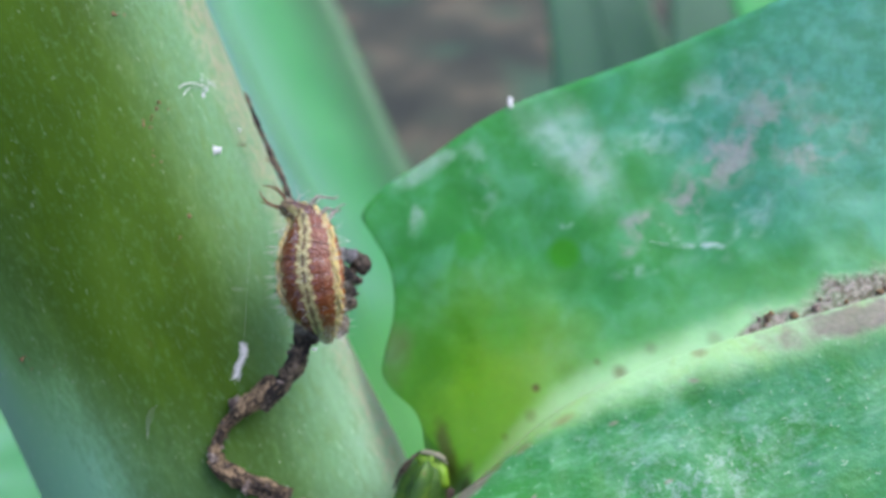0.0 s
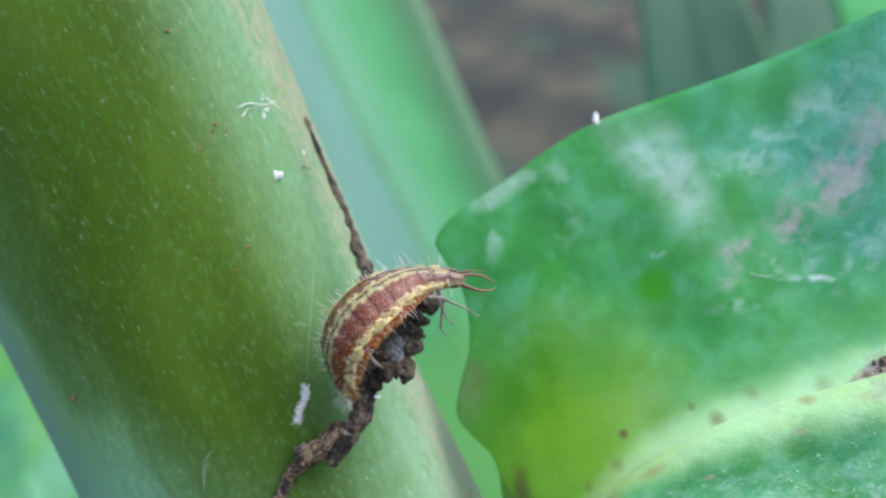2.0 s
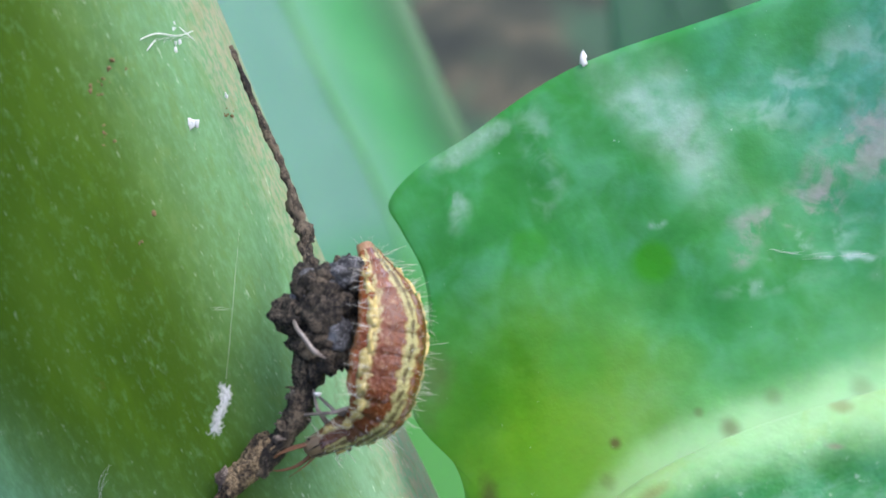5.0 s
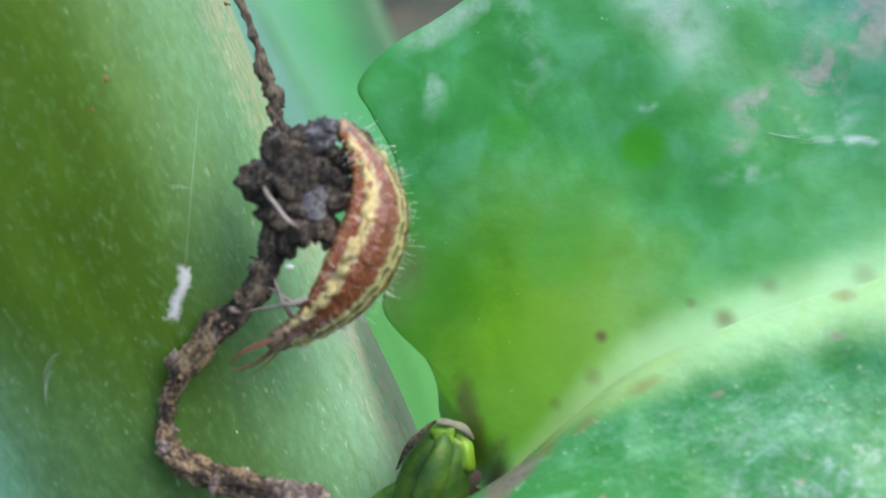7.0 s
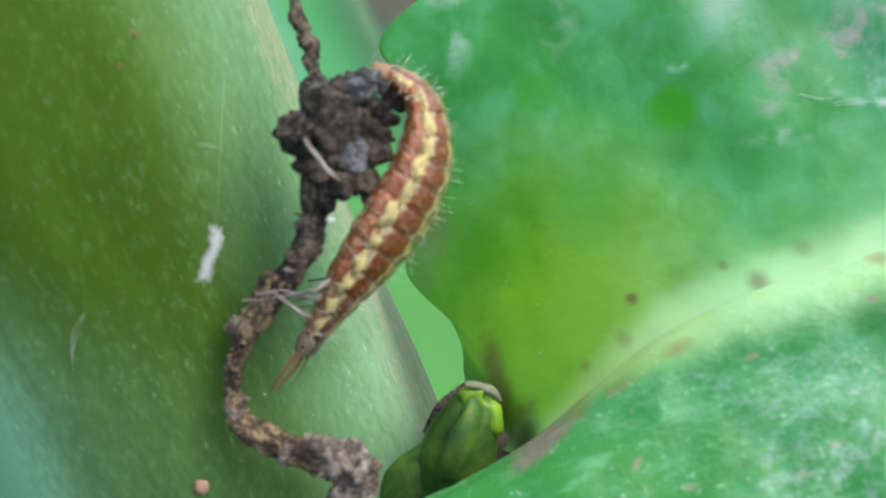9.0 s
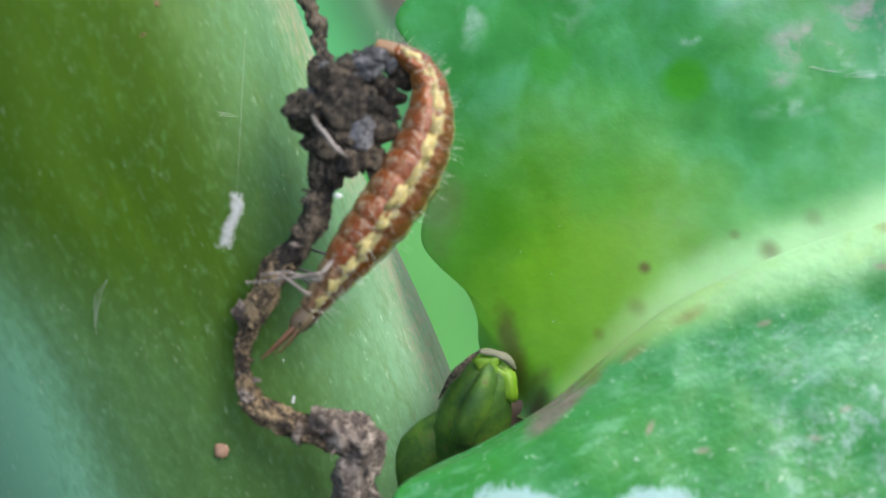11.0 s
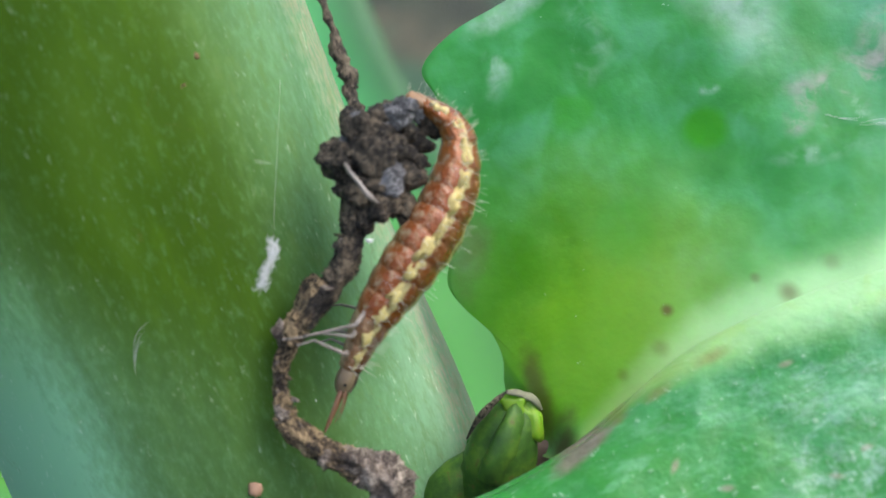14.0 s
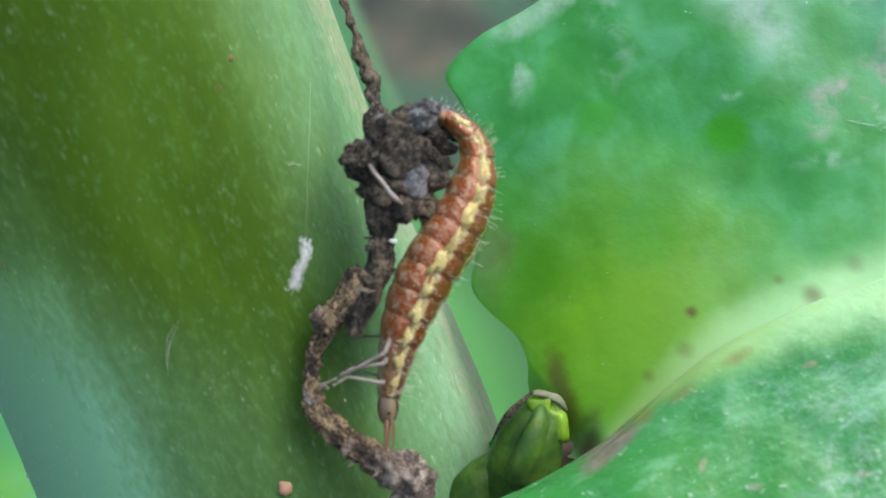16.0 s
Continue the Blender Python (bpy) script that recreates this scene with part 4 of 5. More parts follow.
def build_dried_stalk():
    stalk = thing("dried_stalk", CLUMP_LOW, "withered brown tendril carrying a dark clump of debris", "dried stalk")
    top = barked("top_length", TOP, (0.444, 0.4, 0.366, 0.366, 0.344, 0.333, 0.222), 60, 3.0, M_DARK_BARK, stalk, "cracked dark brown length under the clump", CLUMP_LOW)
    upper = barked("upper_length", UPPER, (0.355, 0.4, 0.344, 0.266, 0.222, 0.278), 60, 1.0, M_BARK, stalk, "flaking brown length", MIDDLE)
    upper.location = (MIDDLE - CLUMP_LOW) * MM
    lower = barked("lower_length", LOWER, (0.26, 0.32, 0.36, 0.38, 0.39, 0.43), 70, 4.0, M_BARK, stalk, "bent brown length", ELBOW)
    lower.location = (ELBOW - CLUMP_LOW) * MM
    barked("stub", [(-4.66, 31.25, -6.24), (-3.93, 31.30, -6.46), (-3.21, 31.35, -6.95), (-3.44, 31.40, -7.74), (-3.54, 31.60, -8.85), (-3.65, 31.93, -10.91), (-4.38, 33.16, -13.51), (-6.21, 34.56, -16.59)], (0.36, 0.52, 0.62, 0.62, 0.64, 0.64, 0.6, 0.68), 70, 8.0, M_PALE_BARK, stalk,
           "pale brown broken stub", CLUMP_LOW)
    core = [tube([(-4.02, 31.70, 0.71), (-3.68, 31.60, 1.60), (-3.46, 31.50, 2.93)], (0.333, 0.777, 0.5), 14, 12, 0.4, 3.0)]
    part("debris_core", *join(*core), M_GRAIN, stalk, "dark crumbly core of debris")
    blobs = [(-4.6, 31.00, 1.78, 0.56), (-4.29, 30.90, 1.56, 0.29), (-4.25, 30.80, 2.45, 0.33), (-4.02, 30.70, 2.67, 0.38), (-3.71, 30.70, 2.51, 0.40),
             (-3.61, 30.70, 2.84, 0.33), (-3.25, 30.80, 2.89, 0.40), (-3.09, 31.00, 2.89, 0.33), (-2.97, 31.10, 2.50, 0.31), (-2.94, 31.10, 1.94, 0.31), (-2.98, 31.10, 1.39, 0.33), (-3.25, 30.80, 2.06, 0.42),
             (-3.71, 30.60, 1.84, 0.47), (-3.34, 30.80, 1.29, 0.42), (-3.80, 30.80, 1.12, 0.40), (-3.34, 31.00, 0.73, 0.36), (-4.07, 30.70, 2.01, 0.37), (-3.09, 31.10, 0.84, 0.29), (-3.88, 31.00, 0.56, 0.31),
             (-3.33, 31.10, 3.05, 0.27), (-4.14, 31.20, 2.83, 0.27), (-4.41, 31.60, 2.71, 0.39), (-2.90, 31.73, 2.26, 0.44), (-3.47, 31.83, 2.68, 0.50), (-3.55, 31.87, 1.58, 0.56), (-4.24, 31.20, 0.17, 0.27), (-2.26, 31.87, 2.78, 0.31), (-2.56, 31.77, 3.08, 0.28),
             (-4.43, 31.10, 1.00, 0.33), (-4.34, 31.10, 0.56, 0.31), (-4.16, 30.90, 0.84, 0.37), (-4.02, 31.00, 0.17, 0.33), (-4.29, 31.00, 1.39, 0.36), (-4.55, 31.00, 1.39, 0.27), (-4.25, 30.90, 1.95, 0.40), (-3.62, 30.80, 0.51, 0.37),
             (-2.85, 31.20, 1.30, 0.36), (-2.95, 31.20, 0.50, 0.33), (-2.72, 31.30, 1.75, 0.28)]
    for i, (x, y, z, r) in enumerate(blobs):
        v, f = crumb((x, y, z), r * 1.12, i + 1.0)
        if i % 2:
            d = Vector((random.uniform(-1, 1), random.uniform(-1, 0.1), random.uniform(-1, 1))).normalized()
            v, f = join((v, f), crumb(Vector((x, y, z)) + d * r * 0.8, r * random.uniform(0.25, 0.5), i * 3.0, 8, 10))
        part("grain", v, f, (M_GRAIN, M_DARK_BARK, M_DARK_BARK, M_GRAIN, M_DARK_BARK, M_GRAIN, M_ASH)[i % 7], stalk)
    for i, (x, y, z, r) in enumerate(((-3.31, 30.70, 2.95, 0.27), (-3.06, 30.70, 3.15, 0.24), (-2.81, 30.80, 3.23, 0.19))):
        part("grain", *lump((x, y, z), r, i + 60.0, (1.3, 0.9, 0.9), 0.9, 10, 14), M_ASH, stalk, "ash-grey crumb")
    v, f = tube([(-4.55, 30.55, 1.75), (-4.35, 30.2, 1.42), (-4.08, 30.1, 1.1), (-3.85, 30.1, 0.8), (-3.58, 30.3, 0.6)], (0.03, 0.075, 0.085, 0.07, 0.02), 18, 8, 0.5, 1.0)
    part("fibre", v, f, M_LEG, stalk, "pale grey dry fibre")
    part("bead", *lump((-3.83, 30.40, -0.38), 0.08, 3.0, (1.4, 0.8, 0.7), 0.4, 8, 10), M_SILK, stalk, "shiny whitish bead of silk")
    v, f = tube([(-6.83, 32.63, 9.71), (-6.42, 32.67, 8.71), (-5.93, 32.70, 7.46), (-5.57, 32.79, 6.73), (-5.11, 32.70, 5.50), (-4.92, 32.67, 4.90), (-4.65, 32.53, 4.11), (-4.48, 32.27, 3.44), (-3.96, 31.87, 2.67)],
                (0.07, 0.1, 0.1, 0.13, 0.12, 0.2, 0.3, 0.18, 0.16), 90, 12, 0.9, 6.0, 0.8, 3.0)
    part("top_strand", v, f, M_DARK_BARK, stalk, "thin dark strand along the stem's edge")
    return stalk, top, upper, lower


# ---- fluff and marks on the stem ----
def build_marks(stem):
    fluff = thing("silk_tuft", (-6.5, 30.4, -0.9), "tuft of white silk hanging on the stem", "silk tuft")
    spine = [(-6.42, 30.35, -0.5), (-6.4, 30.3, -0.75), (-6.5, 30.3, -1.05), (-6.6, 30.3, -1.3), (-6.72, 30.35, -1.62)]
    v, f = tube(spine, (0.012, 0.035, 0.02, 0.03, 0.008), 50, 12, 1.6, 2.0, 0.5, 7.0)
    part("matted_core", v, f, M_SILK, fluff)
    for i in range(170):
        p = spline(spine, random.uniform(0, 1))
        q = p + Vector((random.uniform(-0.17, 0.17), random.uniform(-0.1, 0.02), random.uniform(-0.16, 0.16)))
        r = q + Vector((random.uniform(-0.1, 0.1), 0.0, random.uniform(-0.14, 0.12)))
        v, f = tube([p, q, r], (0.008, 0.011, 0.003), 6, 4)
        part("strand", v, f, M_SILK, fluff)
    v, f = tube([Vector((-6.42, 30.35, -0.5)).lerp(stem_surface(-6.6, 4.0), k / 3) for k in range(4)], (0.002, 0.002, 0.002, 0.002), 12, 4)
    part("hanging_line", v, f, M_SILK, fluff, "fine silk line above the tuft")
    v, f = tube([(-6.72, 30.35, -1.6), (-6.78, 30.4, -1.9)], (0.008, 0.004), 6, 4)
    part("hanging_line", v, f, M_SILK, fluff)
    # specks of wax, silk and resin that lie on the stem
    flecks = [(-7.76, 7.03, 0.16), (-8.2, 9.3, 0.1), (-8.3, 9.9, 0.08), (-5.6, -5.0, 0.08), (-5.3, -6.0, 0.07), (-7.2, 8.1, 0.06)]
    for i, (x, z, r) in enumerate(flecks):
        p = stem_surface(x, z)
        part("wax_fleck", *join(*[lump(p + Vector((random.uniform(-1, 1) * r, -0.01, random.uniform(-1.3, 1.3) * r)), r * random.uniform(0.3, 0.7), i + 20.0 + k, (1, 0.35, 1.3), 1.0, 6, 9) for k in range(4)]), M_SILK, stem, "tiny white wax fleck")
    for i, (x, z, angle, size) in enumerate(((-7.13, 1.6, 4, 0.34), (-10.0, -3.4, 74, 0.62), (-4.75, -3.7, 15, 0.5), (-8.3, 9.4, 35, 0.45))):
        p = stem_surface(x, z)
        ob = thing("silk_wisp", p, "short curled white silk wisp on the stem", "silk wisp", "wisps on the stem")
        along = Vector((math.cos(radians(angle)), 0, math.sin(radians(angle))))
        across = Vector((-along.z, 0, along.x))
        for k in range(4):
            bow, off, half = random.uniform(0.05, 0.3) * size, random.gauss(0, 0.16) * size, size * random.uniform(0.45, 1.1)
            mid = random.uniform(-0.5, 0.5) * size
            pts = []
            for w in (-1, -0.4, 0.3, 1):
                q = p + along * (mid + w * half) + across * (off + bow * (1 - w * w) + random.uniform(-0.03, 0.03))
                pts.append(stem_surface(q.x, q.z) + Vector((0, -0.04, 0)))
            part("thread", *tube(pts, (0.001, 0.0035, 0.003, 0.001), 12, 4, 0.6, i + k), M_SILK, ob)
    for z, r in ((-2.75, 0.16), (-5.1, 0.13)):
        p = stem_at(z) - (0.965 * STEM_SIDE + 0.25 * STEM_BACK) * stem_radius(z)
        part("wax_fleck", *join(*[lump(p + Vector((random.uniform(-1, 1) * r, -0.02, random.uniform(-1, 1) * r)), r * random.uniform(0.4, 0.7), 70.0 + k, (1, 0.8, 1.2), 0.8, 6, 9) for k in range(3)]), M_SILK, stem, "tiny white wax fleck")
    p = stem_surface(-7.09, -7.3)
    ob = thing("resin_speck", p, "round pinkish speck stuck on the stem", "speck")
    part("drop", *lump(p + Vector((0, -0.03, 0)), 0.2, 2.0, (1, 0.5, 1), 0.4, 8, 12), M_RESIN, ob)
    for i, (x, z, r) in enumerate(((-10.76, 11.64, 0.16), (-9.57, 8.44, 0.14), (-9.75, 8.0, 0.1), (-9.96, 7.55, 0.16), (-9.63, 6.41, 0.12), (-8.88, 3.42, 0.14), (-14.5, -0.83, 0.2), (-13.52, 12.71, 0.12), (-7.1, 7.5, 0.1))):
        p = stem_surface(x, z)
        bits = [lump(p + Vector((random.gauss(0, r), -0.02, random.gauss(0, r))), r * random.uniform(0.12, 0.4), i * 9.0 + k, (random.uniform(0.6, 1.8), 0.5, random.uniform(0.6, 1.6)), 1.3, 6, 8) for k in range(7)]
        part("rust_speck", *join(*bits), M_RUST, stem, "crumbs of rusty brown dirt")
    for i, line in enumerate((((-8.9, 9.3), (-8.6, 9.55), (-8.2, 9.62), (-7.95, 9.9)), ((-8.6, 9.4), (-8.75, 9.0)), ((-8.2, 9.9), (-7.9, 9.6)))):
        part("silk_thread", *tube([stem_surface(x, z) + Vector((0, -0.05, 0)) for x, z in line], (0.01, 0.022, 0.01), 12, 5, 0.5, i), M_SILK, stem, "fine white silk thread")
    for i, (x, z, r) in enumerate(((-9.76, 7.6, 0.16), (-10.0, 7.1, 0.1), (-10.89, 11.7, 0.2), (-6.45, 7.15, 0.12), (-9.2, 8.4, 0.08), (-8.6, 4.4, 0.2), (-8.8, 3.9, 0.1), (-13.4, -1.0, 0.3), (-4.6, -3.1, 0.12))):
        p = stem_surface(x, z)
        part("rust_speck", *lump(p + Vector((0, 0.02, 0)), r * 0.55, i + 3.0, (1.5, 0.3, 0.7), 1.4, 8, 12), M_RUST, stem, "small rusty brown speck")


# ---- larva ----
# Seconds, the way the back faces, then eight places from the tail to the head and the jaws' tips.
BODY = [
    (0, (-0.1, -0.95, 0.1), (-3.51, 31.50, -0.27), (-3.56, 30.10, 0.52), (-3.70, 29.40, 1.43), (-3.81, 29.30, 2.46), (-3.78, 29.50, 3.39), (-4.03, 30.00, 4.11), (-4.60, 30.40, 4.50), (-5.65, 30.60, 5.18)),
    (0.5, (-0.1, -0.95, 0.1), (-3.84, 31.50, -0.33), (-3.63, 30.10, 0.50), (-3.58, 29.40, 1.33), (-3.60, 29.30, 2.39), (-3.67, 29.50, 3.36), (-4.03, 30.00, 4.05), (-4.61, 30.40, 4.51), (-6.20, 30.60, 5.27)),
    (1, (-0.1, -0.95, 0.05), (-3.31, 31.50, -0.49), (-3.21, 30.10, 0.33), (-3.25, 29.40, 1.32), (-3.44, 29.30, 2.31), (-3.89, 29.50, 3.29), (-4.85, 30.00, 4.14), (-5.95, 30.40, 4.62), (-7.54, 30.60, 4.68)),
    (1.5, (-0.12, -0.95, 0.15), (-3.63, 31.50, -0.83), (-3.66, 30.10, 0.10), (-3.74, 29.40, 1.08), (-3.80, 29.30, 2.07), (-3.68, 29.50, 3.06), (-3.45, 30.00, 3.86), (-3.07, 30.40, 4.51), (-2.01, 30.60, 4.28)),
    (2, (-0.45, -0.8, 0.4), (-4.90, 31.20, -0.84), (-4.94, 30.00, -0.11), (-4.80, 29.40, 0.85), (-4.22, 29.20, 1.78), (-3.30, 29.40, 2.52), (-2.33, 30.00, 3.03), (-1.43, 30.50, 3.15), (-0.18, 30.80, 2.60)),
    (2.5, (-0.05, -0.9, 0.42), (-6.33, 31.20, 0.67), (-5.54, 30.00, 1.06), (-4.61, 29.40, 1.37), (-3.55, 29.20, 1.68), (-2.58, 29.40, 1.91), (-1.74, 30.00, 2.10), (-1.01, 30.50, 2.10), (-0.64, 30.80, 1.63)),
    (3, (0.05, -0.92, 0.35), (-6.12, 31.20, 1.85), (-5.18, 30.00, 1.91), (-4.05, 29.40, 1.84), (-3.00, 29.20, 1.61), (-2.05, 29.40, 1.23), (-1.35, 30.00, 0.83), (-1.03, 30.50, 0.28), (-1.65, 30.80, -0.19)),
    (3.5, (0.45, -0.85, 0.2), (-4.37, 31.20, 3.46), (-3.67, 30.00, 2.87), (-2.89, 29.40, 2.01), (-2.19, 29.20, 1.17), (-1.64, 29.40, 0.50), (-1.53, 30.00, -0.27), (-2.24, 30.50, -0.79), (-3.24, 30.80, -0.90)),
    (6, (0.87, -0.47, 0.1), (-2.57, 31.73, 3.31), (-2.14, 31.73, 2.42), (-1.80, 31.73, 1.44), (-1.78, 31.60, 0.43), (-2.18, 31.40, -0.65), (-2.99, 31.30, -1.52), (-3.98, 31.30, -2.24), (-5.34, 31.20, -3.21)),
    (7, (0.93, -0.36, 0.1), (-2.62, 31.73, 3.28), (-2.09, 31.73, 2.60), (-1.70, 31.73, 1.69), (-1.70, 31.60, 0.57), (-2.25, 31.40, -0.67), (-3.12, 31.30, -1.71), (-4.01, 31.30, -2.23), (-5.37, 31.20, -3.01)),
    (8, (0.95, -0.27, 0.1), (-2.50, 31.73, 3.36), (-1.91, 31.73, 2.70), (-1.50, 31.73, 1.72), (-1.56, 31.60, 0.67), (-2.12, 31.40, -0.51), (-3.04, 31.30, -1.57), (-4.09, 31.30, -2.23), (-5.26, 31.20, -2.82)),
    (9, (0.96, -0.22, 0.1), (-2.62, 31.73, 3.67), (-1.57, 31.73, 3.13), (-1.22, 31.73, 2.04), (-1.51, 31.60, 0.72), (-2.29, 31.40, -0.59), (-3.23, 31.30, -1.89), (-4.19, 31.30, -3.31), (-5.14, 31.20, -4.67)),
    (11.3, (1, -0.02, 0.1), (-3.03, 31.73, 3.48), (-1.96, 31.73, 2.99), (-1.64, 31.73, 1.90), (-1.97, 31.60, 0.55), (-2.71, 31.40, -0.74), (-3.60, 31.30, -1.94), (-4.80, 31.30, -3.63), (-6.10, 31.20, -4.60)),
    (12.5, (1, -0.02, 0.1), (-3.08, 31.73, 3.62), (-2.11, 31.73, 3.13), (-1.80, 31.73, 1.94), (-2.17, 31.60, 0.56), (-2.83, 31.40, -0.66), (-3.72, 31.30, -2.32), (-4.61, 31.30, -4.08), (-5.73, 31.20, -4.80)),
    (13, (1, -0.02, 0.1), (-3.24, 31.73, 3.30), (-2.24, 31.73, 2.80), (-1.90, 31.73, 1.54), (-2.32, 31.60, 0.08), (-3.06, 31.40, -1.22), (-3.94, 31.30, -2.82), (-4.89, 31.30, -4.51), (-5.73, 31.20, -5.38)),
    (13.3, (1, -0.02, 0.1), (-3.60, 31.73, 3.28), (-2.60, 31.73, 2.77), (-2.23, 31.73, 1.60), (-2.58, 31.60, 0.14), (-3.40, 31.40, -1.39), (-4.27, 31.30, -3.06), (-5.26, 31.30, -4.91), (-6.06, 31.20, -5.81)),
    (14, (1, -0.02, 0.1), (-3.00, 31.73, 3.47), (-1.79, 31.73, 2.71), (-1.63, 31.73, 1.52), (-2.15, 31.60, 0.05), (-3.05, 31.40, -1.32), (-3.94, 31.30, -2.70), (-4.54, 31.30, -4.08), (-4.73, 31.20, -4.83)),
    (14.5, (1, -0.02, 0.1), (-3.18, 31.73, 3.33), (-2.04, 31.73, 2.77), (-1.81, 31.73, 1.63), (-2.18, 31.60, 0.23), (-3.09, 31.40, -1.23), (-3.99, 31.30, -2.53), (-4.98, 31.30, -3.99), (-5.80, 31.20, -4.80)),
    (15, (1, -0.02, 0.1), (-3.14, 31.73, 3.42), (-1.93, 31.73, 2.81), (-1.72, 31.73, 1.73), (-2.04, 31.60, 0.35), (-2.79, 31.40, -1.04), (-3.61, 31.30, -2.43), (-4.63, 31.30, -3.99), (-5.65, 31.20, -4.49)),
    (15.5, (1, -0.02, 0.1), (-3.18, 31.73, 3.52), (-1.89, 31.73, 2.75), (-1.72, 31.73, 1.51), (-2.18, 31.60, 0.19), (-2.93, 31.40, -1.12), (-3.60, 31.30, -2.59), (-4.17, 31.30, -4.05), (-4.74, 31.20, -4.87)),
    (16, (1, -0.02, 0.1), (-3.26, 31.73, 3.21), (-2.13, 31.73, 2.51), (-1.95, 31.73, 1.34), (-2.49, 31.60, -0.06), (-3.32, 31.40, -1.46), (-3.94, 31.30, -3.09), (-4.26, 31.30, -4.86), (-4.01, 31.20, -6.27)),
]
SEGMENTS = 13


def radius_at(u):
    """Half the width and half the height of the body, from the tail (0) to the neck (1)."""
    wide = spline([(0.24, 0, 0), (0.41, 0, 0), (0.64, 0, 0), (0.87, 0, 0), (0.98, 0, 0), (1.0, 0, 0), (0.93, 0, 0), (0.76, 0, 0), (0.52, 0, 0), (0.34, 0, 0)], u).x
    high = spline([(0.19, 0, 0), (0.28, 0, 0), (0.43, 0, 0), (0.60, 0, 0), (0.69, 0, 0), (0.72, 0, 0), (0.69, 0, 0), (0.59, 0, 0), (0.44, 0, 0), (0.31, 0, 0)], u).x
    return wide, high


def ring_mesh(u, length):
    """A body ring: x across, y along towards the head, z to the back."""
    verts, faces = [], []
    rings, sides = 10, 28
    for i in range(rings + 1):
        s = 2 * i / rings - 1
        w, h = radius_at(min(1, max(0, u + s * 0.5 * length / 8)))
        k = (1 - abs(s) ** 11) ** 0.5 if abs(s) < 1 else 0.02
        k = max(k, 0.05) * (1 + 0.04 * math.cos(s * math.pi))
        for j in range(sides):
            a = 2 * math.pi * j / sides
            x, z = math.sin(a), math.cos(a)
            fold = 1 + 0.05 * noise.noise(Vector((x * 2, (u * 8 + s * 0.5 * length) * 2.2, z * 2)))
            side = 1 + 0.10 * math.exp(-((abs(a if a < math.pi else 2 * math.pi - a) - 1.75) / 0.25) ** 2)
            verts.append(Vector((x * w * k * fold * side, s * length * 0.5, z * h * k * fold)))
    for i in range(rings):
        for j in range(sides):
            a, b = i * sides + j, i * sides + (j + 1) % sides
            faces.append((a, b, b + sides, a + sides))
    faces.append(tuple(reversed(range(sides))))
    faces.append(tuple(rings * sides + j for j in range(sides)))
    return verts, faces


def local_part(name, verts, faces, material, parent, label=""):
    return mesh_object(name, [Vector(v) * 1.11 for v in verts], faces, material, parent, label)


def leg_mesh(side, reach, bend):
    a = Vector((side * 0.35, 0.05, -0.2))
    b = a + Vector((side * 0.5, 0.15 + 0.3 * bend, 0.0)) * reach
    c = b + Vector((side * (0.2 - 0.2 * bend), 0.25 + 0.5 * bend, -0.8)) * reach
    d = c + Vector((side * 0.1, 0.25, -0.3)) * reach
    return join(tube([a, b], (0.08, 0.055), 5, 7), tube([b, c], (0.05, 0.03), 6, 7), tube([c, d], (0.028, 0.02), 4, 6), lump(d, 0.045, 1.0, (1, 1, 0.7), 0.2, 4, 6))


